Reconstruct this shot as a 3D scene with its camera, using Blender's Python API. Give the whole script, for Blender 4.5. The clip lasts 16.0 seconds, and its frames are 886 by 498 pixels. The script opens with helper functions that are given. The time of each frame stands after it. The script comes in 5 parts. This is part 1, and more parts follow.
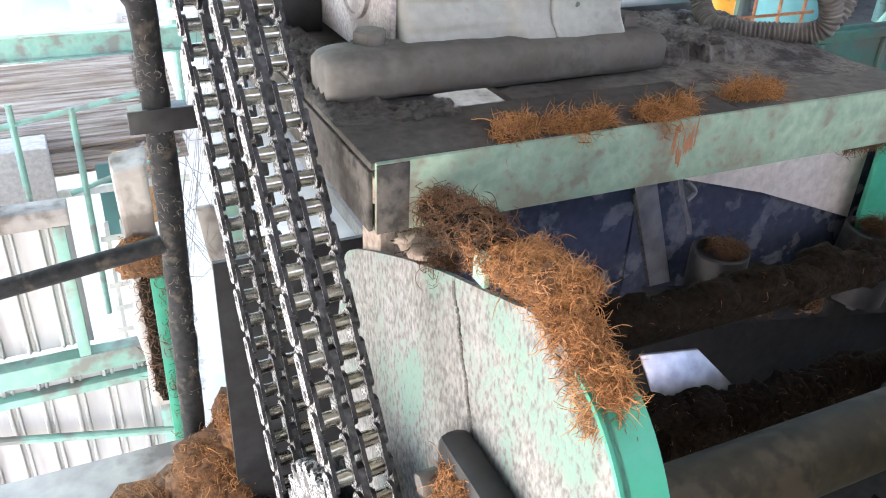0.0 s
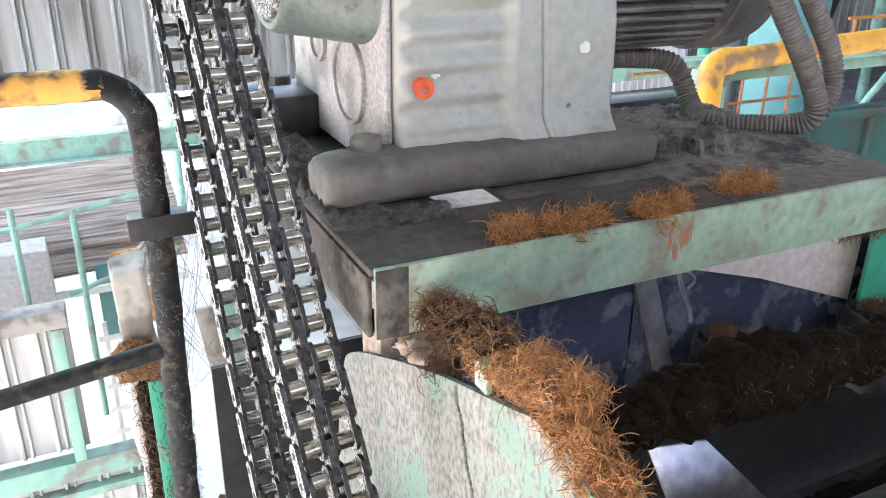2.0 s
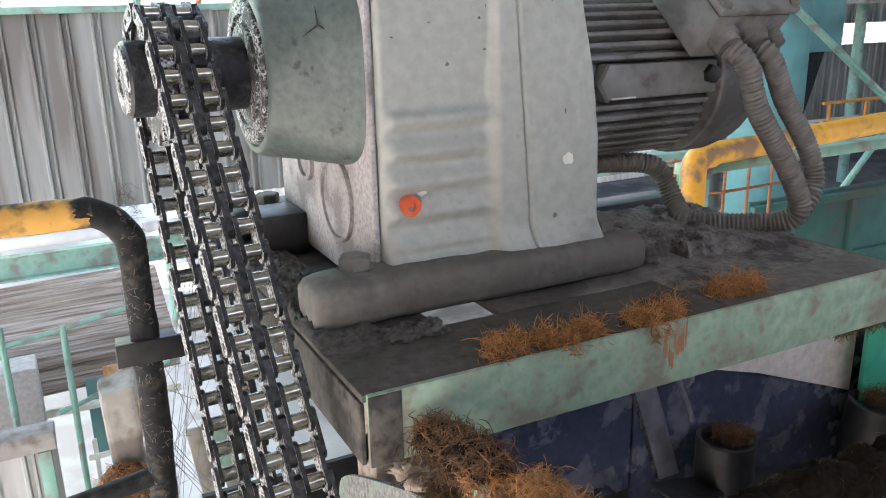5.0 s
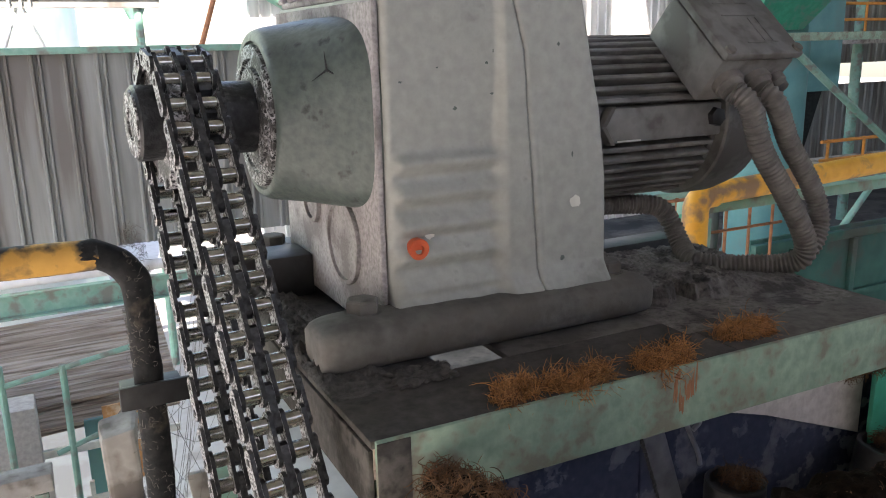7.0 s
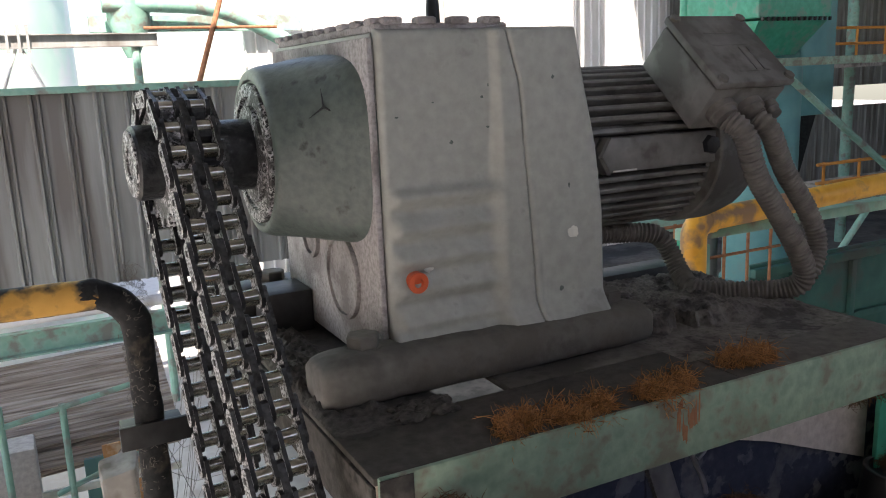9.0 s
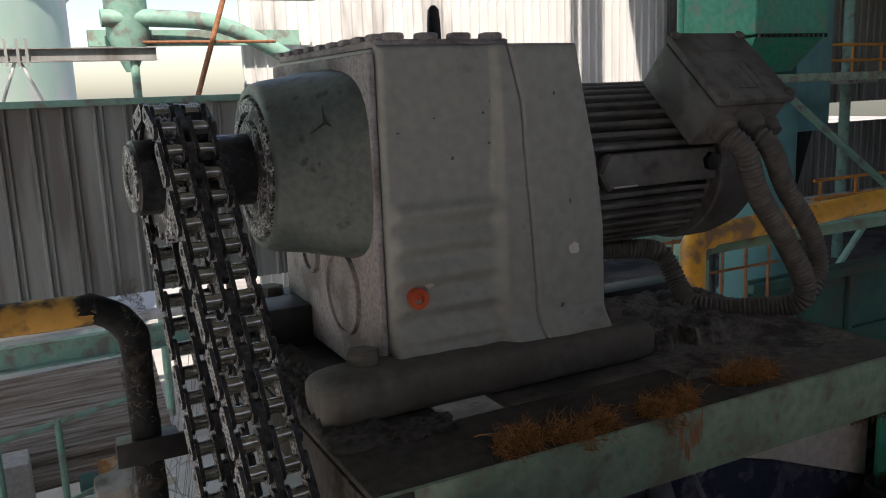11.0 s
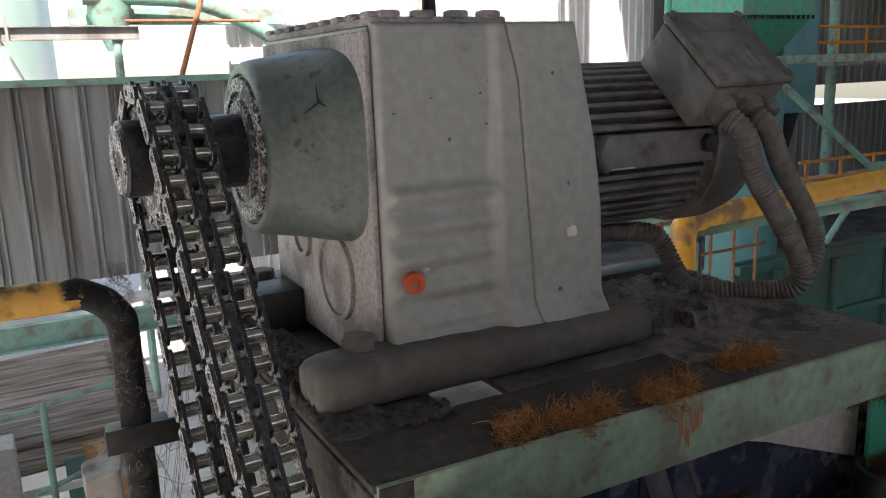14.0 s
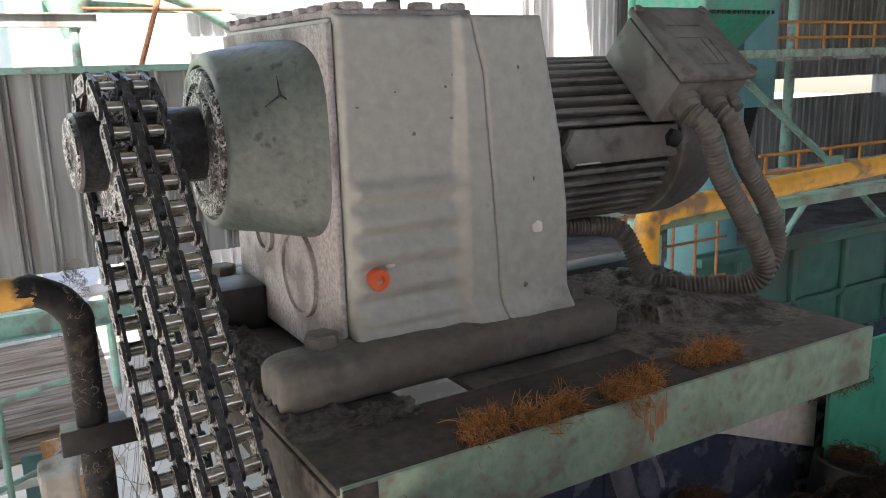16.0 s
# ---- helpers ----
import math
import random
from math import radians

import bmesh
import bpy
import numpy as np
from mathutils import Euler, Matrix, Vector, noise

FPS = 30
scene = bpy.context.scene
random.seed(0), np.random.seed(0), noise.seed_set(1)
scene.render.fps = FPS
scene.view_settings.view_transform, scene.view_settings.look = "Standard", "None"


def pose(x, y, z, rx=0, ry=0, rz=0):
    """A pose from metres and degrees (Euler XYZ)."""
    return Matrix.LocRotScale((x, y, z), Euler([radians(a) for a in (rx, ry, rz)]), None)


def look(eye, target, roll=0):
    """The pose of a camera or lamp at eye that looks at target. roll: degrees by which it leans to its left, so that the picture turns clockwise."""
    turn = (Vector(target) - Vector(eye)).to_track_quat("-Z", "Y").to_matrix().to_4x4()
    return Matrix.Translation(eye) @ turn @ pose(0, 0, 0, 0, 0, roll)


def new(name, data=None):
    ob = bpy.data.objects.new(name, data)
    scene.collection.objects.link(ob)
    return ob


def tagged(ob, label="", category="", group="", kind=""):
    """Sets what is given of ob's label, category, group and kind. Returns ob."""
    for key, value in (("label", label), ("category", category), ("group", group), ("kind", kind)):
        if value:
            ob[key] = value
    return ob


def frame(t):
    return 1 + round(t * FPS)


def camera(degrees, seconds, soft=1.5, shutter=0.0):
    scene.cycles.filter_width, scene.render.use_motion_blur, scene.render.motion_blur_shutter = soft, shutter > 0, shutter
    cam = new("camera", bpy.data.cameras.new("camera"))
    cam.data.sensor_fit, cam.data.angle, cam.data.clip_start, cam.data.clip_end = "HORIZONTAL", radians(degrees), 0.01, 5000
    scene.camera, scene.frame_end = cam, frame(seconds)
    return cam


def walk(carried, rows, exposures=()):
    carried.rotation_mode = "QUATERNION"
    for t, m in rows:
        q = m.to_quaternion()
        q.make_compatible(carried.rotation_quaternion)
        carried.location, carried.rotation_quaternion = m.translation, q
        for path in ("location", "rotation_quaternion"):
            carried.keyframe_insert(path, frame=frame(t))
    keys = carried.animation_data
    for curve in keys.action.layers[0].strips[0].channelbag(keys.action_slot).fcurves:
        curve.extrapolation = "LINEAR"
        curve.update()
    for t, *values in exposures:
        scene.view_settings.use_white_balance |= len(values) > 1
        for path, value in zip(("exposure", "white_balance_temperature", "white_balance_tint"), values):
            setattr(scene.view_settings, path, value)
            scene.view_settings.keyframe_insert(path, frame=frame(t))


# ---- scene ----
cam = camera(57.2, 16.0, 1.0)

PATH = [
    (0, (-0.338, -0.822, 0.241), (0.432, 0.741, -0.74), 2.6),
    (0.5, (-0.335, -0.82, 0.247), (0.443, 0.766, -0.693), 2.2),
    (1, (-0.332, -0.814, 0.249), (0.455, 0.798, -0.635), 1.5),
    (1.5, (-0.333, -0.814, 0.253), (0.463, 0.812, -0.596), 1.0),
    (2, (-0.335, -0.814, 0.255), (0.473, 0.836, -0.537), 0.9),
    (2.5, (-0.334, -0.814, 0.258), (0.482, 0.846, -0.505), 0.5),
    (3, (-0.332, -0.814, 0.259), (0.489, 0.857, -0.472), 0.0),
    (3.5, (-0.329, -0.815, 0.261), (0.5, 0.86, -0.453), -0.5),
    (4, (-0.326, -0.809, 0.266), (0.509, 0.877, -0.412), -1.1),
    (4.5, (-0.324, -0.806, 0.271), (0.521, 0.897, -0.35), -1.3),
    (5, (-0.326, -0.803, 0.276), (0.531, 0.91, -0.3), -1.3),
    (5.2, (-0.329, -0.808, 0.279), (0.526, 0.91, -0.285), -1.2),
    (7.5, (-0.332, -0.794, 0.283), (0.541, 0.944, -0.182), -1.4),
    (8, (-0.331, -0.796, 0.285), (0.546, 0.947, -0.156), -1.8),
    (8.5, (-0.332, -0.796, 0.286), (0.542, 0.952, -0.137), -2.2),
    (9, (-0.332, -0.797, 0.286), (0.549, 0.95, -0.131), -2.4),
    (9.5, (-0.333, -0.795, 0.286), (0.55, 0.953, -0.118), -2.3),
    (12, (-0.334, -0.784, 0.288), (0.559, 0.964, -0.092), -2.1),
    (12.5, (-0.336, -0.777, 0.286), (0.555, 0.97, -0.105), -1.9),
    (13, (-0.337, -0.772, 0.284), (0.558, 0.969, -0.127), -1.9),
    (13.5, (-0.337, -0.77, 0.284), (0.563, 0.967, -0.135), -2.0),
    (14, (-0.336, -0.77, 0.286), (0.581, 0.955, -0.142), -2.0),
    (14.5, (-0.333, -0.768, 0.286), (0.623, 0.932, -0.154), -1.6),
    (15, (-0.332, -0.768, 0.286), (0.636, 0.923, -0.166), -1.6),
    (15.5, (-0.33, -0.765, 0.285), (0.65, 0.917, -0.176), -1.7),
    (16, (-0.33, -0.76, 0.288), (0.659, 0.919, -0.162), -1.5),
]
walk(cam, [(t, look(eye, target, roll)) for t, eye, target, roll in PATH], [(0, 3.5, 6650, 15), (2.5, 3.45, 6650, 15), (4, 3.3, 6700, 15), (5, 2.85, 6800, 15), (7.5, 2.05, 7100, 17), (9, 1.7, 7100, 17), (9.7, 1.55, 7100, 17), (12, 0.0, 7000, 15), (12.5, 0.05, 7000, 15), (13.5, 1.0, 7100, 16), (14.5, 1.85, 7200, 17), (16, 2.1, 7300, 17)])

# ---- light ----
SUN_EL, SUN_AZ = radians(50), radians(-165)
world = bpy.data.worlds.new("world")
scene.world = world
world.use_nodes = True
wn = world.node_tree.nodes
sky = wn.new("ShaderNodeTexSky")
sky.sky_type, sky.sun_disc, sky.sun_elevation, sky.sun_rotation = "NISHITA", False, SUN_EL, SUN_AZ
sky.air_density, sky.dust_density = 1.0, 1.5
wn["Background"].inputs[1].default_value = 0.15
world.node_tree.links.new(sky.outputs[0], wn["Background"].inputs[0])
sun = new("sun", bpy.data.lights.new("sun", "SUN"))
sun.data.energy, sun.data.angle, sun.data.color = 5.0, radians(0.6), (1.0, 0.95, 0.87)
sun.matrix_world = look((0, 0, 30), (-math.sin(SUN_AZ) * 10, -math.cos(SUN_AZ) * 10, 30 - 10 * math.tan(SUN_EL)))


# ---- materials ----
def mat(name, c1, c2, rough=0.6, metal=0.0, scale=20.0, bump=0.15, c3=None, big=3.0, edge=0.55, stretch=(1, 1, 1), spec=0.5):
    """Two scales of mottling between c1 and c2, stains of c3, and fine relief."""
    m = bpy.data.materials.new(name)
    m.use_nodes = True
    nt = m.node_tree
    nd, ln = nt.nodes, nt.links.new
    b = nd["Principled BSDF"]
    tc = nd.new("ShaderNodeTexCoord")
    mp = nd.new("ShaderNodeMapping")
    mp.inputs["Scale"].default_value = stretch
    ln(tc.outputs["Object"], mp.inputs[0])
    n1 = nd.new("ShaderNodeTexNoise")
    n1.inputs["Scale"].default_value, n1.inputs["Detail"].default_value = scale, 8
    n2 = nd.new("ShaderNodeTexNoise")
    n2.inputs["Scale"].default_value, n2.inputs["Detail"].default_value = big, 5
    ln(mp.outputs[0], n1.inputs[0])
    ln(mp.outputs[0], n2.inputs[0])
    r1 = nd.new("ShaderNodeValToRGB")
    r1.color_ramp.elements[0].position, r1.color_ramp.elements[1].position = 0.33, 0.67
    r1.color_ramp.elements[0].color, r1.color_ramp.elements[1].color = (*c1, 1), (*c2, 1)
    ln(n1.outputs[0], r1.inputs[0])
    out = r1.outputs[0]
    if c3:
        r2 = nd.new("ShaderNodeValToRGB")
        r2.color_ramp.elements[0].position, r2.color_ramp.elements[1].position = edge - 0.04, edge + 0.05
        mx = nd.new("ShaderNodeMix")
        mx.data_type = "RGBA"
        add = nd.new("ShaderNodeMath")
        add.operation = "MULTIPLY_ADD"
        add.inputs[1].default_value = 0.35
        ln(n1.outputs[0], add.inputs[0])
        sub = nd.new("ShaderNodeMath")
        sub.operation = "MULTIPLY"
        sub.inputs[1].default_value = 0.68
        ln(n2.outputs[0], sub.inputs[0])
        ln(sub.outputs[0], add.inputs[2])
        ln(add.outputs[0], r2.inputs[0])
        ln(r2.outputs[0], mx.inputs["Factor"])
        ln(out, mx.inputs["A"])
        mx.inputs["B"].default_value = (*c3, 1)
        out = mx.outputs["Result"]
    ln(out, b.inputs["Base Color"])
    b.inputs["Metallic"].default_value, b.inputs["Specular IOR Level"].default_value = metal, spec
    rr = nd.new("ShaderNodeMapRange")
    rr.inputs["To Min"].default_value, rr.inputs["To Max"].default_value = max(0.05, rough - 0.12), min(1, rough + 0.12)
    ln(n2.outputs[0], rr.inputs["Value"])
    ln(rr.outputs[0], b.inputs["Roughness"])
    if bump:
        bp = nd.new("ShaderNodeBump")
        bp.inputs["Strength"].default_value, bp.inputs["Distance"].default_value = bump, 0.004
        ln(n1.outputs[0], bp.inputs["Height"])
        ln(bp.outputs[0], b.inputs["Normal"])
    return m


def per_island(m, lo, hi):
    """Brightness of each loose strand varied."""
    nt = m.node_tree
    b = nt.nodes["Principled BSDF"]
    g = nt.nodes.new("ShaderNodeNewGeometry")
    r = nt.nodes.new("ShaderNodeValToRGB")
    r.color_ramp.elements[0].color, r.color_ramp.elements[1].color = (*lo, 1), (*hi, 1)
    nt.links.new(g.outputs["Random Per Island"], r.inputs[0])
    nt.links.new(r.outputs[0], b.inputs["Base Color"])
    return m


M_GEAR = mat("grey_green_machine_paint", (0.285, 0.295, 0.272), (0.345, 0.355, 0.328), 0.55, 0, 70, 0.10, (0.215, 0.22, 0.205), 6, 0.625)
M_GEARL = mat("dusty_machine_paint", (0.24, 0.225, 0.225), (0.42, 0.40, 0.40), 0.85, 0, 170, 0.6, (0.19, 0.175, 0.175), 14, 0.56)
M_FOOT = mat("dusty_cast_foot", (0.085, 0.080, 0.072), (0.145, 0.138, 0.126), 0.8, 0, 50, 0.4, (0.09, 0.082, 0.072), 10, 0.58)
M_MOTOR = mat("motor_grey", (0.14, 0.138, 0.132), (0.21, 0.207, 0.198), 0.6, 0, 40, 0.15, (0.09, 0.085, 0.078), 8, 0.56)
M_OIL = mat("oily_black_steel", (0.012, 0.013, 0.015), (0.04, 0.042, 0.045), 0.42, 0.3, 120, 0.5, (0.10, 0.10, 0.10), 30, 0.66)
M_SPECK = mat("grease_speckled_steel", (0.03, 0.03, 0.032), (0.62, 0.62, 0.64), 0.5, 0.2, 260, 0.8, (0.06, 0.06, 0.06), 60, 0.55)
M_PLATE = mat("worn_chain_plate", (0.012, 0.013, 0.014), (0.075, 0.076, 0.08), 0.4, 0.4, 170, 0.4)
M_ROLL = mat("polished_roller_steel", (0.34, 0.32, 0.28), (0.58, 0.555, 0.50), 0.22, 1.0, 60, 0.05)
M_GREEND = mat("grimy_green_paint", (0.18, 0.27, 0.205), (0.27, 0.37, 0.285), 0.7, 0, 70, 0.3, (0.185, 0.185, 0.145), 16, 0.55)
M_TEALD = mat("dark_teal_paint", (0.018, 0.085, 0.072), (0.03, 0.12, 0.10), 0.5, 0, 10, 0.1, (0.05, 0.07, 0.06), 2, 0.58)
M_BELL = mat("greasy_green_grey_paint", (0.065, 0.085, 0.08), (0.10, 0.125, 0.115), 0.45, 0, 110, 0.25, (0.03, 0.035, 0.033), 42, 0.635)
M_GREENB = mat("bright_green_paint", (0.03, 0.27, 0.17), (0.05, 0.36, 0.24), 0.45, 0, 20, 0.1, (0.13, 0.26, 0.2), 5, 0.6)
M_GREENF = mat("faded_mint_paint", (0.17, 0.34, 0.275), (0.25, 0.42, 0.345), 0.6, 0, 18, 0.15, (0.19, 0.20, 0.175), 7, 0.56)
M_DISC = mat("scuffed_mint_plate", (0.12, 0.115, 0.11), (0.31, 0.305, 0.29), 0.8, 0, 190, 0.7, (0.16, 0.25, 0.21), 10, 0.575, (1, 1, 0.6))
M_DECK = mat("dust_caked_steel", (0.075, 0.069, 0.062), (0.135, 0.126, 0.115), 0.95, 0, 60, 0.5, (0.055, 0.05, 0.045), 7, 0.56)
# oily dust, with some of the gear motor's shade put into the colour
M_DECKD = mat("shaded_oily_dust_on_steel", (0.040, 0.036, 0.032), (0.082, 0.075, 0.067), 0.9, 0, 60, 0.5, (0.03, 0.027, 0.024), 9, 0.56)
M_DUST = mat("grey_fibre_dust", (0.095, 0.088, 0.08), (0.20, 0.186, 0.172), 1.0, 0, 130, 1.0, (0.05, 0.045, 0.042), 25, 0.55)
M_FIBRE = per_island(mat("coir_fibre", (0.3, 0.16, 0.06), (0.4, 0.2, 0.08), 0.8, 0, 40, 0), (0.15, 0.063, 0.023), (0.56, 0.27, 0.10))
# darker copy of the coir strands, shade put into the colour
M_FIBRED = per_island(mat("shaded_coir_fibre", (0.3, 0.16, 0.06), (0.4, 0.2, 0.08), 0.85, 0, 40, 0), (0.035, 0.02, 0.011), (0.20, 0.10, 0.045))
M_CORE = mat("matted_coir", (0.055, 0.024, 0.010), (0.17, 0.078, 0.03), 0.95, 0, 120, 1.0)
# near-black copy of the coir core, standing in for shade in the trough
M_CORED = mat("shaded_matted_coir", (0.005, 0.004, 0.003), (0.016, 0.011, 0.007), 0.95, 0, 140, 1.0, spec=0.08)
M_BLUE = mat("dark_blue_sheet", (0.028, 0.035, 0.062), (0.046, 0.055, 0.088), 0.26, 0, 60, 0.12, (0.10, 0.108, 0.135), 14, 0.575)
M_PINK = mat("dusty_pale_plate", (0.42, 0.38, 0.36), (0.56, 0.52, 0.49), 0.85, 0, 60, 0.3)
M_SHINE = mat("scratched_bare_steel", (0.26, 0.27, 0.31), (0.44, 0.45, 0.50), 0.35, 0.8, 30, 0.08)
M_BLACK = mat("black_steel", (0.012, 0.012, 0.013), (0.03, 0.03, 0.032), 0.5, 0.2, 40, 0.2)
M_PIPE = mat("dirty_black_pipe", (0.010, 0.011, 0.013), (0.028, 0.028, 0.029), 0.8, 0, 70, 0.6, (0.075, 0.064, 0.052), 22, 0.60, spec=0.3)
M_YELLOW = mat("yellow_pipe_paint", (0.70, 0.33, 0.03), (0.82, 0.43, 0.05), 0.5, 0, 25, 0.1, (0.30, 0.17, 0.08), 9, 0.565)
M_YELLOWD = mat("peeling_yellow_paint", (0.62, 0.33, 0.07), (0.75, 0.42, 0.1), 0.7, 0, 30, 0.3, (0.03, 0.032, 0.035), 16, 0.515)
# worn olive, taken darker to carry the shade inside the trough
M_SHAFT = mat("shaded_olive_worn_pipe", (0.020, 0.018, 0.011), (0.040, 0.036, 0.022), 0.75, 0.0, 40, 0.3, (0.06, 0.05, 0.035), 10, 0.58)
M_ZINC = mat("weathered_zinc_sheet", (0.19, 0.195, 0.19), (0.31, 0.315, 0.305), 0.6, 0.2, 14, 0.15, (0.15, 0.14, 0.13), 4, 0.545, (1, 1, 0.09))
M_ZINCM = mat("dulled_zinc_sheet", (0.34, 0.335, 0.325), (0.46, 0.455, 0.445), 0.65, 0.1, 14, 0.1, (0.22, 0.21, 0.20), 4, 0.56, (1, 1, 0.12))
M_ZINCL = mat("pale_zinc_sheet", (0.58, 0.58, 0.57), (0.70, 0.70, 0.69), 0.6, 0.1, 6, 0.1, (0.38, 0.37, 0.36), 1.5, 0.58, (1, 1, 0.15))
M_RUSTY = mat("brown_weathered_sheet", (0.20, 0.155, 0.125), (0.46, 0.40, 0.34), 0.85, 0, 80, 0.4, (0.52, 0.47, 0.42), 6, 0.56, (0.05, 1, 1))
M_TAN = mat("orange_tan_board", (0.48, 0.23, 0.09), (0.60, 0.33, 0.15), 0.8, 0, 40, 0.3, (0.66, 0.50, 0.34), 8, 0.58)
M_SPECKP = mat("grease_speckled_plate", (0.05, 0.05, 0.053), (0.46, 0.46, 0.48), 0.5, 0.2, 330, 0.6)
M_HOSE = mat("grey_corrugated_hose", (0.10, 0.093, 0.086), (0.165, 0.153, 0.14), 0.75, 0, 60, 0.3)
M_PLUG = mat("red_orange_plug", (0.55, 0.09, 0.035), (0.66, 0.13, 0.05), 0.5, 0, 60, 0.1)
M_WHITE = mat("pale_chipped_paint", (0.55, 0.55, 0.5), (0.68, 0.68, 0.62), 0.7, 0, 40, 0.2)
M_CONC = mat("stained_concrete", (0.30, 0.28, 0.26), (0.42, 0.40, 0.37), 0.9, 0, 20, 0.4, (0.16, 0.14, 0.125), 4, 0.55)
# concrete darkened in its colour so that the hall's depth stays dim
M_FLOOR = mat("darkened_concrete", (0.06, 0.056, 0.05), (0.11, 0.103, 0.094), 0.85, 0, 12, 0.3, (0.035, 0.032, 0.03), 2, 0.55)
M_SOOT = mat("soot_dusted_steel", (0.028, 0.026, 0.024), (0.062, 0.057, 0.052), 0.9, 0, 70, 0.6, (0.10, 0.092, 0.082), 12, 0.60)
M_CLOD = mat("dark_dust_clods", (0.040, 0.037, 0.034), (0.095, 0.088, 0.08), 1.0, 0, 130, 1.0)
M_LINT = mat("pinkish_lint", (0.22, 0.17, 0.14), (0.38, 0.31, 0.26), 0.95, 0, 90, 0.8)
M_GROUND = mat("pale_ground", (0.40, 0.385, 0.36), (0.50, 0.48, 0.455), 0.95, 0, 4, 0.3, (0.34, 0.31, 0.28), 0.5, 0.55)
M_TEAL = mat("teal_silo_paint", (0.075, 0.23, 0.24), (0.12, 0.30, 0.305), 0.55, 0, 5, 0.1, (0.12, 0.2, 0.2), 1.5, 0.6)
M_SILO = mat("pale_green_silo", (0.52, 0.74, 0.63), (0.62, 0.80, 0.70), 0.6, 0, 2, 0.05, (0.7, 0.74, 0.72), 0.6, 0.55)
M_RUST = mat("rusty_steel", (0.24, 0.10, 0.05), (0.36, 0.16, 0.08), 0.85, 0, 40, 0.4)
# tone of the unseen roof, set pale to bounce light onto the deck
M_DARK = mat("bounce_roof_sheet", (0.28, 0.285, 0.28), (0.36, 0.365, 0.36), 0.8, 0, 3, 0.1)
M_WEB = mat("dusty_cobweb", (0.17, 0.155, 0.14), (0.24, 0.225, 0.205), 0.9, 0, 40, 0)
M_ORANGE = mat("orange_rail_paint", (0.62, 0.24, 0.04), (0.72, 0.30, 0.06), 0.55, 0, 20, 0.1)

# hard black-and-white flecks where grease has splashed
for m in (M_SPECK, M_SPECKP):
    ramp = next(nd for nd in m.node_tree.nodes if nd.bl_idname == "ShaderNodeValToRGB").color_ramp
    ramp.elements[0].position, ramp.elements[1].position = 0.45, 0.56


# ---- mesh helpers ----
def finish(bm, name, mats, smooth=35):
    me = bpy.data.meshes.new(name)
    bmesh.ops.recalc_face_normals(bm, faces=bm.faces)
    for f in bm.faces:
        f.smooth = True
    bm.to_mesh(me)
    bm.free()
    for m in mats if isinstance(mats, (list, tuple)) else [mats]:
        me.materials.append(m)
    me.set_sharp_from_angle(angle=radians(smooth))
    return me


def part(name, bm, material, parent=None, label="", smooth=35):
    """Links a bmesh as one mesh object under a thing or a part."""
    ob = new(name, finish(bm, name, material, smooth))
    ob.parent = parent
    if label:
        tagged(ob, label)
    return ob


def thing(name, label, category, at=(0, 0, 0), group="", kind=""):
    ob = new(name)
    ob.location = at
    ob.empty_display_size = 0.05
    return tagged(ob, label, category, group, kind)


def box(bm, x0, x1, y0, y1, z0, z1, bevel=0.0, seg=2, mi=0):
    vs = [bm.verts.new((x, y, z)) for x in (x0, x1) for y in (y0, y1) for z in (z0, z1)]
    fs = [bm.faces.new([vs[i] for i in q]) for q in ((0, 1, 3, 2), (4, 6, 7, 5), (0, 4, 5, 1), (2, 3, 7, 6), (0, 2, 6, 4), (1, 5, 7, 3))]
    for f in fs:
        f.material_index = mi
    if bevel:
        es = list({e for f in fs for e in f.edges})
        bmesh.ops.bevel(bm, geom=es, offset=bevel, segments=seg, affect="EDGES", profile=0.5)
    return bm


def nbox(*a, **k):
    return box(bmesh.new(), *a, **k)


def ring_verts(bm, c, u, v, r, n, ph=0.0):
    return [bm.verts.new(c + u * (r * math.cos(2 * math.pi * i / n + ph)) + v * (r * math.sin(2 * math.pi * i / n + ph))) for i in range(n)]


def lathe(bm, origin, axis, prof, n=32, ph=0.0, mi=0, caps=True):
    """prof: (distance along the axis, radius) pairs."""
    origin, axis = Vector(origin), Vector(axis).normalized()
    u = axis.orthogonal().normalized()
    v = axis.cross(u)
    rings = [ring_verts(bm, origin + axis * d, u, v, max(r, 1e-4), n, ph) for d, r in prof]
    for a, b in zip(rings, rings[1:]):
        for i in range(n):
            bm.faces.new((a[i], a[(i + 1) % n], b[(i + 1) % n], b[i])).material_index = mi
    if caps:
        bm.faces.new(rings[0]).material_index = mi
        bm.faces.new(rings[-1]).material_index = mi
    return bm


def tube(bm, pts, r, n=12, caps=True, mi=0):
    """A round bar along a line; r may be a number or one for each point."""
    pts = [Vector(p) for p in pts]
    rs = r if isinstance(r, (list, tuple)) else [r] * len(pts)
    d0 = (pts[1] - pts[0]).normalized()
    u = d0.orthogonal().normalized()
    rings = []
    for i, p in enumerate(pts):
        d = (pts[min(i + 1, len(pts) - 1)] - pts[max(i - 1, 0)]).normalized()
        u = (u - d * u.dot(d)).normalized()
        rings.append(ring_verts(bm, p, u, d.cross(u), rs[i], n))
    for a, b in zip(rings, rings[1:]):
        for i in range(n):
            bm.faces.new((a[i], a[(i + 1) % n], b[(i + 1) % n], b[i])).material_index = mi
    if caps:
        bm.faces.new(rings[0]).material_index = mi
        bm.faces.new(rings[-1]).material_index = mi
    return bm


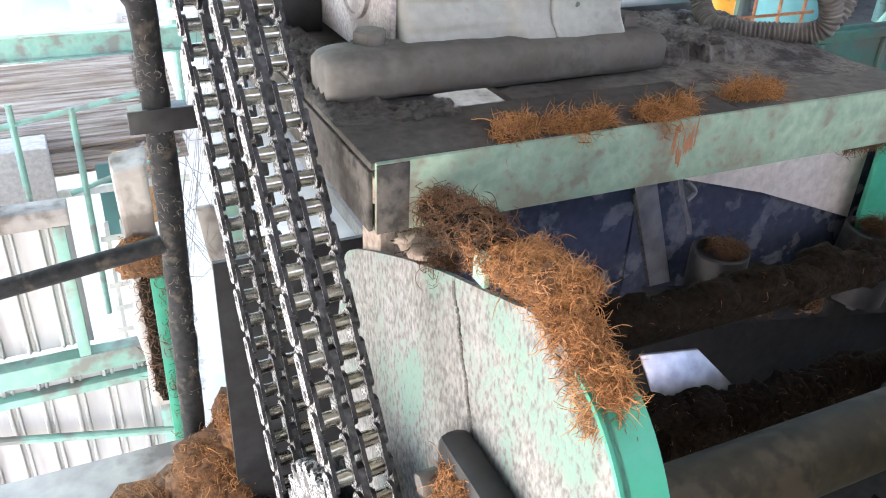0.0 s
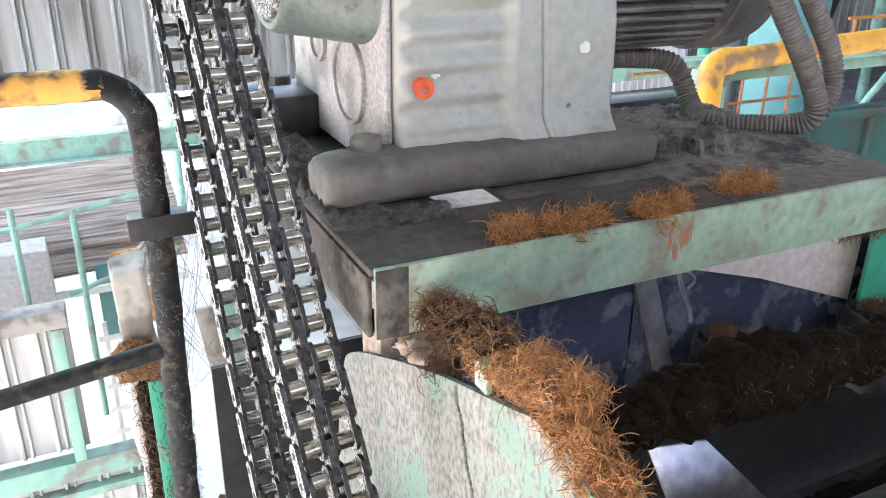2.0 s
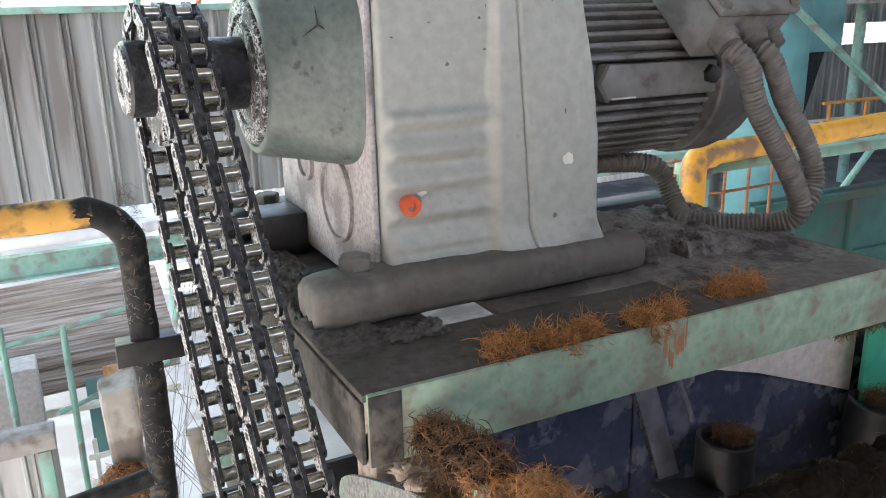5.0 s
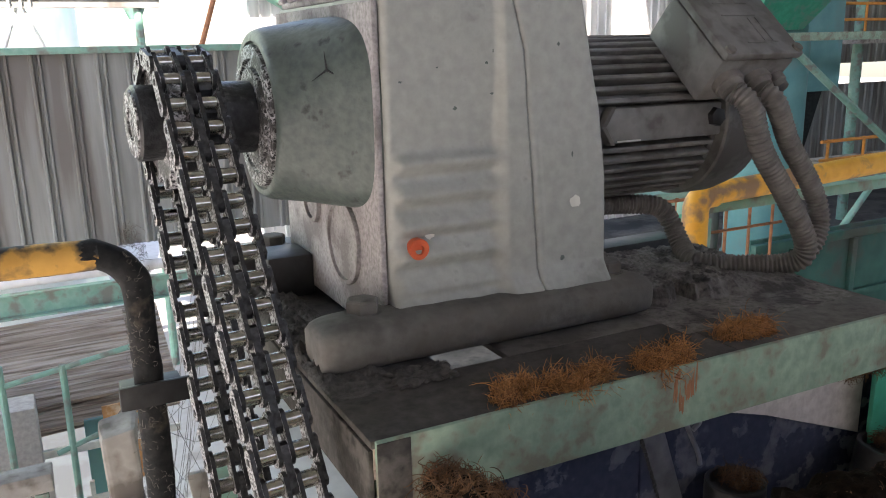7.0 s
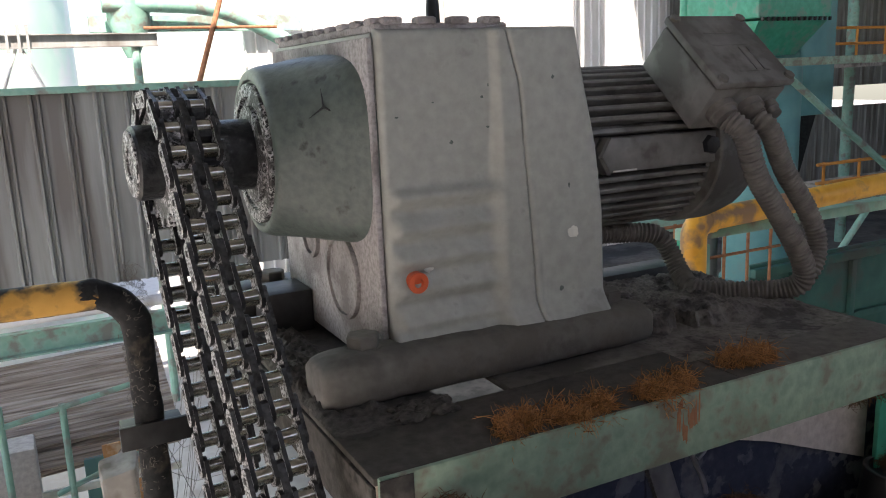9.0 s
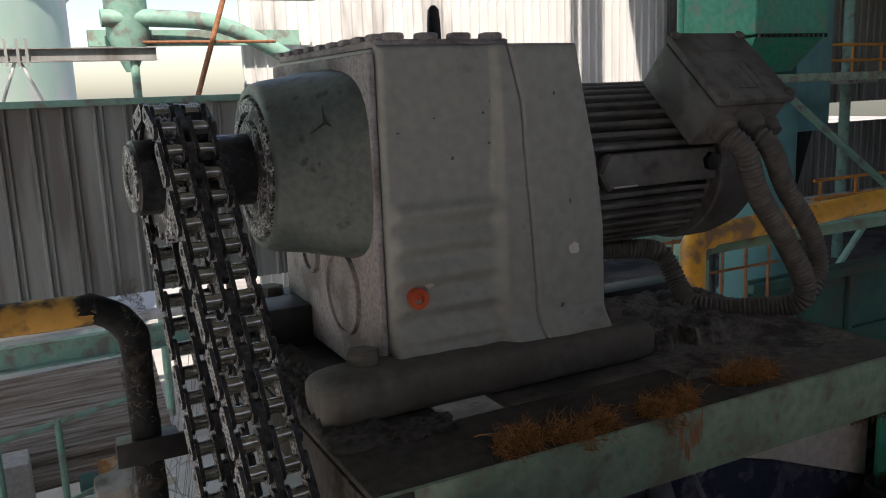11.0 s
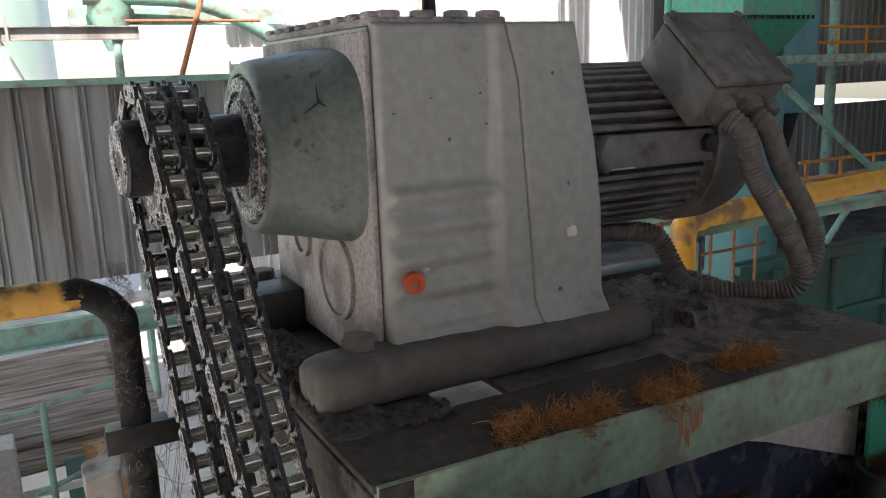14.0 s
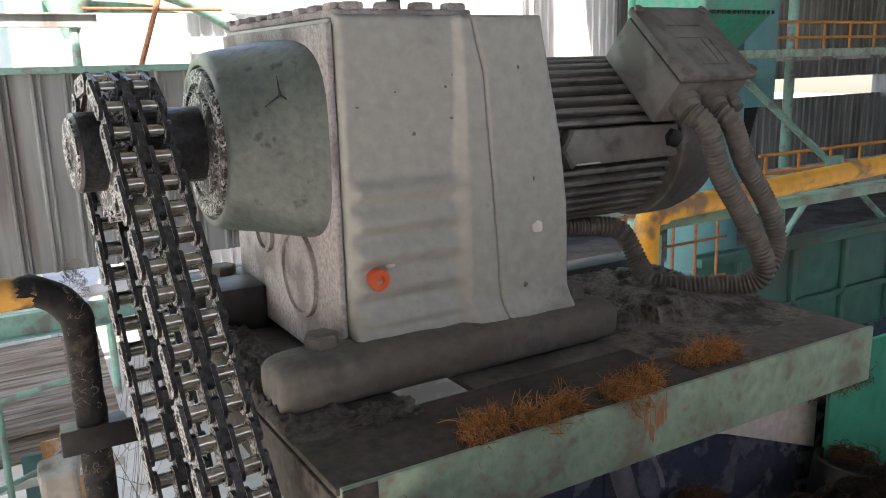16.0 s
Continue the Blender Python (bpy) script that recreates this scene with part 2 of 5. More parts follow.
def spline(pts, k=8):
    """A smooth line through the points."""
    p = [Vector(q) for q in pts]
    p = [p[0] * 2 - p[1]] + p + [p[-1] * 2 - p[-2]]
    out = []
    for i in range(1, len(p) - 2):
        for j in range(k):
            t = j / k
            out.append(0.5 * (2 * p[i] + (p[i + 1] - p[i - 1]) * t + (2 * p[i - 1] - 5 * p[i] + 4 * p[i + 1] - p[i + 2]) * t * t + (3 * p[i] - p[i - 1] - 3 * p[i + 1] + p[i + 2]) * t ** 3))
    return out + [p[-2]]


def rough_up(bm, amount, scale, off=0.0):
    for v in bm.verts:
        v.co += noise.noise_vector(v.co * scale + Vector((off, off * 2, 0))) * amount
    return bm


def corrugated(width, height, pitch, rib=0.022, depth=0.02, thick=0.0015, double=True):
    """A box-rib sheet, standing in x and z, ribs upright, proud towards -y."""
    bm = bmesh.new()
    line, x = [], 0.0
    while x < width:
        line += [(x, 0), (x + rib * 0.4, -depth), (x + rib, -depth), (x + rib * 1.4, 0)]
        if double:
            line += [(x + rib * 2.2, 0), (x + rib * 2.5, -depth * 0.7), (x + rib * 3.0, -depth * 0.7), (x + rib * 3.3, 0)]
        x += pitch
    line = [q for q in line if q[0] < width] + [(width, 0)]
    cols = [[bm.verts.new((a, b + s, z)) for z in (0, height)] for a, b in line for s in (0, thick)]
    for i in range(0, len(cols) - 2, 2):
        for s in (0, 1):
            a, b = cols[i + s], cols[i + 2 + s]
            bm.faces.new((a[0], b[0], b[1], a[1]))
    return bm


def strands(bm, spots, count, length, r=0.0006, curl=0.95, seed=1, up=0.3, mi=0):
    """Loose curled fibres. spots: list of (centre, radius vector) ellipsoids, laid on their surfaces."""
    rnd = random.Random(seed)
    g = rnd.gauss
    k3 = (Vector((1, 0)), Vector((-0.5, 0.87)), Vector((-0.5, -0.87)))
    for _ in range(count):
        c, rad = spots[rnd.randrange(len(spots))]
        n = Vector((g(0, 1), g(0, 1), g(0, 1) + up)).normalized()
        p = Vector(c) + Vector((n.x * rad[0], n.y * rad[1], n.z * rad[2])) * rnd.uniform(0.86, 1.06)
        d = Vector((g(0, 1), g(0, 1), g(0, 1)))
        d = d - n * d.dot(n) * 0.97
        d = Vector((d.x, d.y, d.z * 0.45)).normalized()
        ax = (n + Vector((g(0, 0.5), g(0, 0.5), g(0, 0.5)))).normalized()
        L = length * rnd.uniform(0.5, 1.5) / 9
        rr = r * rnd.uniform(0.6, 1.4)
        prev = None
        k = rnd.choice((-1, 1)) * rnd.uniform(0.35, 1.0) * curl
        for j in range(10):
            u = d.orthogonal().normalized()
            w = d.cross(u)
            q = rr * (0.4 if j in (0, 9) else 1)
            tri = [bm.verts.new(p + (u * e.x + w * e.y) * q) for e in k3]
            if prev:
                for i in range(3):
                    bm.faces.new((prev[i], prev[(i + 1) % 3], tri[(i + 1) % 3], tri[i])).material_index = mi
            prev = tri
            d = (Matrix.Rotation(k + g(0, 0.35), 3, ax) @ d + n * -0.26).normalized()
            p = p + d * L
    return bm


def blob(bm, c, rad, sub=3, rough=0.25, seed=0.0, mi=0):
    made = bmesh.ops.create_icosphere(bm, subdivisions=sub, radius=1.0)["verts"]
    for v in made:
        k = 1 + rough * noise.noise(v.co * 2.2 + Vector((seed, seed * 1.7, 3))) + rough * 0.5 * noise.noise(v.co * 6 + Vector((seed, 5, seed)))
        v.co = Vector(c) + Vector((v.co.x * rad[0], v.co.y * rad[1], v.co.z * rad[2])) * k
        for f in v.link_faces:
            f.material_index = mi
    return bm


def fibre_heap(name, label, spots, count, length, dark=False, seed=1, r=0.0006, parent=None, up=0.5):
    bm = bmesh.new()
    for i, (c, rad) in enumerate(spots):
        blob(bm, c, rad, 3, 0.35, seed + i * 1.3)
    strands(bm, [(c, rad) for c, rad in spots], count, length, r, seed=seed, up=up, mi=1)
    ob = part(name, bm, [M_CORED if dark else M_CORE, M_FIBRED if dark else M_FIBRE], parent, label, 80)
    if parent is None:
        tagged(ob, label, "coir fibre", kind="stuff")
    return ob


def hexbolt(bm, c, axis, r, h, mi=0):
    return lathe(bm, c, axis, [(0, r), (h * 0.85, r), (h, r * 0.86)], 6, 0.3, mi)


# ---- the deck under the drive ----
DZ = -0.052
deck = thing("machine_deck", "green steel channel deck caked with grey dust, carrying the gear motor", "platform", (0, 0, DZ))
bm = bmesh.new()
# top plate in four strips round an opening below the gear case
box(bm, -0.103, 0.3355, -0.1905, -0.078, -0.008, 0, 0.002)
part("top_plate", bm, M_DECKD, deck, "plate under dark oily dust, darkened further for machine shade")
part("top_plate", nbox(0.336, 0.628, -0.1905, -0.078, -0.008, 0, bevel=0.002), M_DECK, deck)
part("top_plate", nbox(-0.103, 0.030, -0.0775, -0.012, -0.008, 0, bevel=0.002), M_DECKD, deck)
part("top_plate", nbox(0.106, 0.628, -0.0775, -0.012, -0.008, 0, bevel=0.002), M_DECK, deck)
part("top_plate", nbox(-0.103, 0.29, 0.30, 0.62, -0.008, 0, bevel=0.002), M_DECK, deck)
part("top_plate", nbox(-0.103, 0.02, -0.0115, 0.2995, -0.008, 0, bevel=0.002), M_DECKD, deck)
part("top_plate", nbox(0.30, 0.628, -0.0115, 0.185, -0.008, 0, bevel=0.002), M_DECK, deck)
bm = bmesh.new()
box(bm, -0.10, 0.628, -0.1975, -0.191, -0.070, 0.0015, 0.002)
box(bm, -0.10, 0.628, -0.1905, -0.145, -0.070, -0.064, 0.002)
part("front_channel", bm, M_GREEND, deck, "chipped mint-green channel with rust streaks")
rnd = random.Random(12)
for k in range(12):
    x = rnd.choice((0.235, 0.25, 0.262, 0.245)) + rnd.uniform(-0.012, 0.012)
    bm = bmesh.new()
    blob(bm, (x, -0.1974, rnd.uniform(-0.05, -0.008)), (rnd.uniform(0.001, 0.0035), 0.0006, rnd.uniform(0.006, 0.018)), 2, 0.9, k * 3.1)
    part("rust_streak", bm, M_RUST, deck, "brown rust streak")
part("grimy_end", nbox(-0.1003, -0.068, -0.1992, -0.1977, -0.069, 0.0005, bevel=0.0006), M_SOOT, deck, "rust-brown grimy end of the channel")
part("end_plate", nbox(-0.1055, -0.1005, -0.190, 0.615, -0.07, -0.0085, bevel=0.0015), M_SOOT, deck, "soot-dark end plate")
part("end_plate", nbox(0.6285, 0.6335, -0.190, 0.185, -0.07, -0.0085, bevel=0.0015), M_GREEND, deck)
part("rear_channel", nbox(-0.10, 0.29, 0.610, 0.617, -0.07, -0.0085, bevel=0.002), M_GREEND, deck)
for x in (-0.04, 0.31):
    part("cross_member", nbox(x, x + 0.05, -0.14, 0.60 if x < 0.1 else 0.183, -0.06, -0.0085, bevel=0.002), M_GREEND, deck)

# beam in plain black, filling a dark band behind the dust heap
part("rear_beam", nbox(0.292, 0.60, 0.190, 0.24, -0.07, 0.020, bevel=0.003), M_BLACK, deck, "plain black rear beam")

# dust heap behind and beside the gear case
bm = bmesh.new()
NX, NY = 130, 170
grid = []
for i in range(NX):
    row = []
    for j in range(NY):
        x, y = 0.320 + 0.300 * i / (NX - 1), -0.125 + 0.305 * j / (NY - 1)
        shore = -0.020 + 0.22 * (x - 0.36) * -1 if x > 0.42 else -0.020 - 0.03 * noise.noise(Vector((x * 30, 2, 1)))
        cliff = 0.006 + 0.05 * max(0, (x - 0.42) / 0.2)
        e = max(0, min(1, (y - shore - 0.010 * noise.noise(Vector((x * 60, y * 20, 9)))) / cliff)) * min(1, min(i, NX - 1 - i) / 3) * min(1, (NY - 1 - j) / 3)
        crust = 0.021 - 0.012 * max(0, (x - 0.40) / 0.2) + 0.006 * noise.noise(Vector((x * 12, y * 12, 1)))
        crust += -0.012 * max(0, abs(noise.noise(Vector((x * 35, y * 35, 2)))) - 0.12) + 0.005 * abs(noise.noise(Vector((x * 90, y * 140, 5)))) + 0.0025 * noise.noise(Vector((x * 260, y * 260, 6)))
        row.append(bm.verts.new((x, y, DZ + 0.0006 + e * max(0.001, crust))))
    grid.append(row)
for i in range(NX - 1):
    for j in range(NY - 1):
        bm.faces.new((grid[i][j], grid[i + 1][j], grid[i + 1][j + 1], grid[i][j + 1]))
tagged(part("dust_heap", bm, M_DUST, None, "", 70), "thick grey fibre dust heaped on the deck behind the gear case", "dust", kind="stuff")
bm = bmesh.new()
NX, NY = 34, 190
grid = []
for i in range(NX):
    row = []
    for j in range(NY):
        x, y = -0.104 + 0.075 * i / (NX - 1), -0.10 + 0.66 * j / (NY - 1)
        e = min(1, (NX - 1 - i) / 6) * min(1, j / 22) * min(1, i / 2)
        lump = abs(noise.noise(Vector((x * 70, y * 70, 3)))) * 0.014 + abs(noise.noise(Vector((x * 160, y * 160, 8)))) * 0.008
        row.append(bm.verts.new((x, y, DZ + 0.0006 + e * (0.003 + lump + 0.006 * max(0, noise.noise(Vector((x * 14, y * 14, 4))))))))
    grid.append(row)
for i in range(NX - 1):
    for j in range(NY - 1):
        bm.faces.new((grid[i][j], grid[i + 1][j], grid[i + 1][j + 1], grid[i][j + 1]))
rnd = random.Random(4)
for _ in range(90):
    x, y = rnd.uniform(-0.03, 0.028), rnd.uniform(-0.098, -0.062)
    q = rnd.uniform(0.002, 0.007)
    blob(bm, (x, y, DZ + q * 0.3), (q * 1.4, q, q * 0.8), 2, 0.9, rnd.uniform(0, 50))
tagged(part("dust_clods", bm, M_CLOD, None, "", 80), "crumbly grey dust clods lying on the deck", "dust", kind="stuff")

# ---- gear case ----
AY, AZ = 0.183, 0.203
gear = thing("gear_motor", "dusty grey-green helical gear motor bolted to a steel deck", "gear motor", (0, 0, DZ))
G0 = -DZ


def gpart(name, bm, m, label="", smooth=35, parent=None):
    bmesh.ops.translate(bm, verts=bm.verts, vec=(0, 0, G0))
    return part(name, bm, m, parent or gear, label, smooth)


def prism(bm, outline, y0, y1, bevel=0.006, seg=3):
    """outline in x and z, swept along y."""
    a = [bm.verts.new((x, y0, z)) for x, z in outline]
    b = [bm.verts.new((x, y1, z)) for x, z in outline]
    fs = [bm.faces.new(a), bm.faces.new(b[::-1])]
    for i in range(len(a)):
        j = (i + 1) % len(a)
        fs.append(bm.faces.new((a[i], b[i], b[j], a[j])))
    if bevel:
        bmesh.ops.bevel(bm, geom=list({e for f in fs for e in f.edges}), offset=bevel, segments=seg, affect="EDGES", profile=0.5)
    return bm


bm = bmesh.new()
prism(bm, [(0, -0.04), (0.170, -0.04), (0.170, 0.333), (0.0, 0.333)], 0.0125, 0.365, 0.004, 2)
gpart("housing", bm, M_GEAR, "grey-green cast gear housing")
# the dusty left wall with its round cover
gpart("side_wall", prism(bmesh.new(), [(-0.006, -0.04), (0.0015, -0.04), (0.0015, 0.328), (-0.006, 0.328)], 0.006, 0.360, 0.0025, 2), M_GEARL, "speckled pale dusty side wall")
bm = bmesh.new()
lathe(bm, (-0.0055, 0.118, 0.052), (-1, 0, 0), [(0, 0.053), (0.006, 0.053), (0.007, 0.051), (0.007, 0.047), (0.0035, 0.046), (0.0035, 0.001)], 48)
gpart("round_cover", bm, M_GEARL, "round pale cover set in a ring")
bm = bmesh.new()
lathe(bm, (-0.0055, 0.235, 0.085), (-1, 0, 0), [(0, 0.030), (0.006, 0.030), (0.007, 0.028), (0.007, 0.024), (0.003, 0.023), (0.003, 0.001)], 36)
gpart("round_cover", bm, M_GEARL)
# front of the case: recessed ribbed panel, raised flange with a split line, flaring out to the foot
def smooth01(v):
    v = max(0.0, min(1.0, v))
    return v * v * (3 - 2 * v)


def split_x(z):
    return 0.188 - 0.055 * max(0, z + 0.05) - 0.20 * max(0, z - 0.275)


def right_x(z):
    return 0.283 - 0.10 * max(0, z - 0.12) - 0.09 * max(0, z - 0.20)


def front_y(x, z):
    """How far the cast front stands at this place (negative: proud)."""
    edge = 0.147 - 0.05 * max(0, z - 0.29)
    width = 0.020 - 0.008 * smooth01((z - 0.1) / 0.2)
    up = smooth01((x - edge + width) / width)
    y = -0.001 - up * (0.017 - 0.009 * smooth01((z - 0.05) / 0.27))
    band = smooth01((z + 0.004) / 0.02) * (1 - smooth01((z - 0.160) / 0.016))
    ends = smooth01((x - 0.004) / 0.014) * (1 - up)
    ph = ((z - 0.004) / 0.0345) % 1.0
    y -= 0.0105 * band * ends * (smooth01(ph / 0.45) if ph < 0.45 else 1 - smooth01((ph - 0.45) / 0.55))
    low = 0.030 - z
    if low > 0:
        reach = 0.033 - 0.003 * up
        y -= reach * smooth01(low / 0.055) ** 1.15
    g = abs(x - split_x(z))
    if g < 0.0026:
        y += 0.0035 * (1 - g / 0.0026)
    g2 = abs(x - split_x(z) - 0.010)
    if z < 0.18 and g2 < 0.002:
        y += 0.0010 * (1 - g2 / 0.002)
    y -= 0.0010 * noise.noise(Vector((x * 14, z * 14, 2))) + 0.0003 * noise.noise(Vector((x * 90, z * 90, 7)))
    rim = min(x - 0.003, right_x(z) - x, 0.336 - z)
    if rim < 0.007:
        y += 0.007 - math.sqrt(max(0.0, 0.007 ** 2 - (0.007 - max(rim, 0)) ** 2))
    return y


def cast_sheet(x_lo, x_hi, cols, rows):
    """A closed cast skin between two lines x_lo(z) and x_hi(z)."""
    bm = bmesh.new()
    gr = []
    for i in range(cols):
        row = []
        for j in range(rows):
            z = -0.030 + 0.366 * j / (rows - 1)
            x = x_lo(z) + (x_hi(z) - x_lo(z)) * i / (cols - 1)
            row.append(bm.verts.new((x, front_y(x, z), z)))
        gr.append(row)
    for i in range(cols - 1):
        for j in range(rows - 1):
            bm.faces.new((gr[i][j], gr[i + 1][j], gr[i + 1][j + 1], gr[i][j + 1]))
    line = [gr[i][0] for i in range(cols)] + [gr[-1][j] for j in range(1, rows)] + [gr[i][-1] for i in range(cols - 2, -1, -1)] + [gr[0][j] for j in range(rows - 2, 0, -1)]
    back = [bm.verts.new((v.co.x, 0.012, v.co.z)) for v in line]
    for k in range(len(line)):
        m = (k + 1) % len(line)
        bm.faces.new((line[k], line[m], back[m], back[k]))
    return bm


gpart("front_wall", cast_sheet(lambda z: 0.003, split_x, 110, 190), M_GEAR, "grey-green front wall with soft cast ribs and a flared foot", 50)
gpart("flange", cast_sheet(split_x, right_x, 50, 150), M_GEAR, "grey motor flange with a vertical split line", 50)
bm = bmesh.new()
prism(bm, [(0.171, -0.040), (0.281, -0.040), (0.281, 0.120), (0.268, 0.250), (0.250, 0.330), (0.171, 0.337)], 0.0125, 0.375, 0.006, 3)
gpart("adapter", bm, M_GEAR, "grey motor adapter housing")
gpart("shoulder", prism(bmesh.new(), [(0.2815, 0.03), (0.298, 0.06), (0.298, 0.22), (0.272, 0.25), (0.2815, 0.1)], 0.03, 0.33, 0.004, 3), M_GEAR)
bm = bmesh.new()
lathe(bm, (0.2825, 0.18, 0.172), (1, 0, 0), [(0, 0.140), (0.010, 0.140), (0.011, 0.136), (0.011, 0.11)], 48)
gpart("flange_ring", bm, M_RUST, "rust-flecked orange flange ring")
# top cover with its wavy edge
bm = bmesh.new()
box(bm, 0.004, 0.165, 0.006, 0.36, 0.333, 0.342, 0.003)
for k in range(9):
    y = 0.012 + k * 0.042
    box(bm, 0.002, 0.020, y, y + 0.022, 0.340, 0.348, 0.0035)
for k in range(4):
    x = 0.012 + k * 0.040
    box(bm, x, x + 0.024, 0.002, 0.02, 0.340, 0.3485, 0.0035)
gpart("top_cover", bm, M_GEARL, "dusty top cover with cast lugs")
bm = bmesh.new()
lathe(bm, (0.145, 0.15, 0.342), (0, 0, 1), [(0, 0.014), (0.006, 0.014), (0.007, 0.009), (0.028, 0.0085), (0.045, 0.007), (0.05, 0.003)], 16)
gpart("breather", bm, M_BLACK, "black breather stub")
# long rounded foot bars, domed ends; rear one black to fill a dark patch
for y0, m in ((-0.054, M_FOOT), (0.330, M_BLACK)):
    bm = bmesh.new()
    secs = 72
    rings = []
    for i in range(secs + 1):
        x = -0.094 + 0.436 * i / secs
        e = min(1, (i + 0.02) / 7, (secs - i + 0.02) / 7)
        k = math.sqrt(max(0.0, 1 - (1 - e) ** 2)) * 0.35 + 0.65
        ring = []
        for j in range(20):
            a = 2 * math.pi * j / 20
            ca, sa = math.cos(a), math.sin(a)
            ca = abs(ca) ** 0.62 * (1 if ca > 0 else -1)
            sa = abs(sa) ** 0.62 * (1 if sa > 0 else -1)
            ring.append(bm.verts.new((x, y0 + 0.043 + 0.043 * k * ca, -0.0255 + (0.0265 if sa < 0 else 0.0275 * k - 0.012 * max(0, x - 0.05)) * sa)))
        rings.append(ring)
    for a_, b_ in zip(rings, rings[1:]):
        for j in range(20):
            bm.faces.new((a_[j], a_[(j + 1) % 20], b_[(j + 1) % 20], b_[j]))
    bm.faces.new(rings[0])
    bm.faces.new(rings[-1])
    gpart("foot", rough_up(bm, 0.0015, 25), m, "rounded cast foot, dark dust in front, plain black behind", 60)
# block added in black where a soft-edged dark patch lies
gpart("rear_dark_block", nbox(-0.070, -0.0065, 0.25, 0.326, -0.0515, 0.008, bevel=0.004), M_BLACK, "black block added over a blurred dark patch beside the case")
gpart("belly", nbox(0.0, 0.28, 0.0, 0.36, -0.030, -0.02), M_FOOT)
for x, y, z in ((-0.033, -0.001, -0.001), (0.299, 0.0, -0.004), (-0.033, 0.36, -0.001), (0.299, 0.36, -0.004)):
    bm = bmesh.new()
    lathe(bm, (x, y, z - 0.001), (0, 0, 1), [(0, 0.021), (0.004, 0.021)], 24)
    hexbolt(bm, (x, y, z + 0.003), (0, 0, 1), 0.019, 0.014)
    gpart("foot_bolt", bm, M_FOOT, "dusty hexagon bolt")
# drain plug with a hexagon socket, and paint chips
bm = bmesh.new()
lathe(bm, (0.033, -0.001, 0.064), (0, -1, 0), [(0, 0.0120), (0.010, 0.0120), (0.011, 0.0112), (0.0112, 0.0055), (0.006, 0.0052), (0.006, 0.0005)], 30)
gpart("drain_plug", bm, M_PLUG, "red-orange drain plug with hexagon socket")
for x, z, q in ((0.2365, 0.098, 0.0085), (0.050, 0.077, 0.006)):
    y = front_y(x, z)
    bm = bmesh.new()
    blob(bm, (x, y, z), (q, 0.0008, q * 0.75), 2, 0.6, x * 40)
    gpart("paint_chip", bm, M_WHITE)
rnd = random.Random(21)
for k in range(9):
    x, z = rnd.uniform(0.02, 0.15), rnd.uniform(0.20, 0.32)
    if k % 3 == 0:
        x, z = rnd.uniform(0.21, 0.245), rnd.uniform(0.02, 0.30)
    y = front_y(x, z)
    bm = bmesh.new()
    blob(bm, (x, y, z), (rnd.uniform(0.0008, 0.003), 0.0003, rnd.uniform(0.0008, 0.004)), 2, 0.9, k * 2.3)
    gpart("smudge", bm, M_BELL)
# bell housing of the output shaft
bm = bmesh.new()
rings = []
for x, hy, ht, hb, ex in ((0.004, 0.176, 0.114, 0.108, 3.8), (-0.006, 0.172, 0.113, 0.107, 3.8), (-0.029, 0.143, 0.110, 0.105, 3.3), (-0.034, 0.136, 0.109, 0.104, 3.2), (-0.045, 0.128, 0.107, 0.103, 2.8), (-0.062, 0.116, 0.105, 0.102, 2.3), (-0.074, 0.108, 0.103, 0.101, 2.0), (-0.081, 0.104, 0.101, 0.099, 2.0), (-0.086, 0.099, 0.098, 0.096, 2.0), (-0.088, 0.095, 0.094, 0.094, 2.0), (-0.088, 0.088, 0.088, 0.088, 2.0), (-0.0845, 0.086, 0.086, 0.086, 2.0), (-0.0845, 0.03, 0.03, 0.03, 2.0)):
    ring = []
    for j in range(72):
        a = 2 * math.pi * j / 72
        c, q = math.cos(a), math.sin(a)
        c = abs(c) ** (2 / ex) * (1 if c > 0 else -1)
        q = abs(q) ** (2 / ex) * (1 if q > 0 else -1)
        ring.append(bm.verts.new((x, AY + hy * c, AZ + (ht if q > 0 else hb) * q)))
    rings.append(ring)
for a_, b_ in zip(rings, rings[1:]):
    for j in range(72):
        bm.faces.new((a_[j], a_[(j + 1) % 72], b_[(j + 1) % 72], b_[j]))
gpart("bell_housing", bm, M_BELL, "grey-green bell housing stained with dark grease", 50)
# star-shaped scrape in the grease
bm = bmesh.new()
for a in (95, 215, 330):
    c0 = Vector((-0.040, AY - 0.1285, AZ + 0.055))
    d = Vector((math.cos(radians(a)) * 0.9, math.cos(radians(a)) * -0.45, math.sin(radians(a)))) * 0.020
    tube(bm, [c0, c0 + d * 0.5, c0 + d], [0.0016, 0.0008, 0.0003], 6)
gpart("grease_mark", bm, M_OIL, "dark three-pointed grease mark")
bm = bmesh.new()
lathe(bm, (-0.0850, AY, AZ), (-1, 0, 0), [(0, 0.084), (0.0055, 0.0835), (0.007, 0.081), (0.007, 0.068), (0.003, 0.066), (0.003, 0.058), (0.008, 0.057), (0.008, 0.036)], 48)
gpart("seal_ring", bm, M_SPECK, "grease-speckled seal ring")

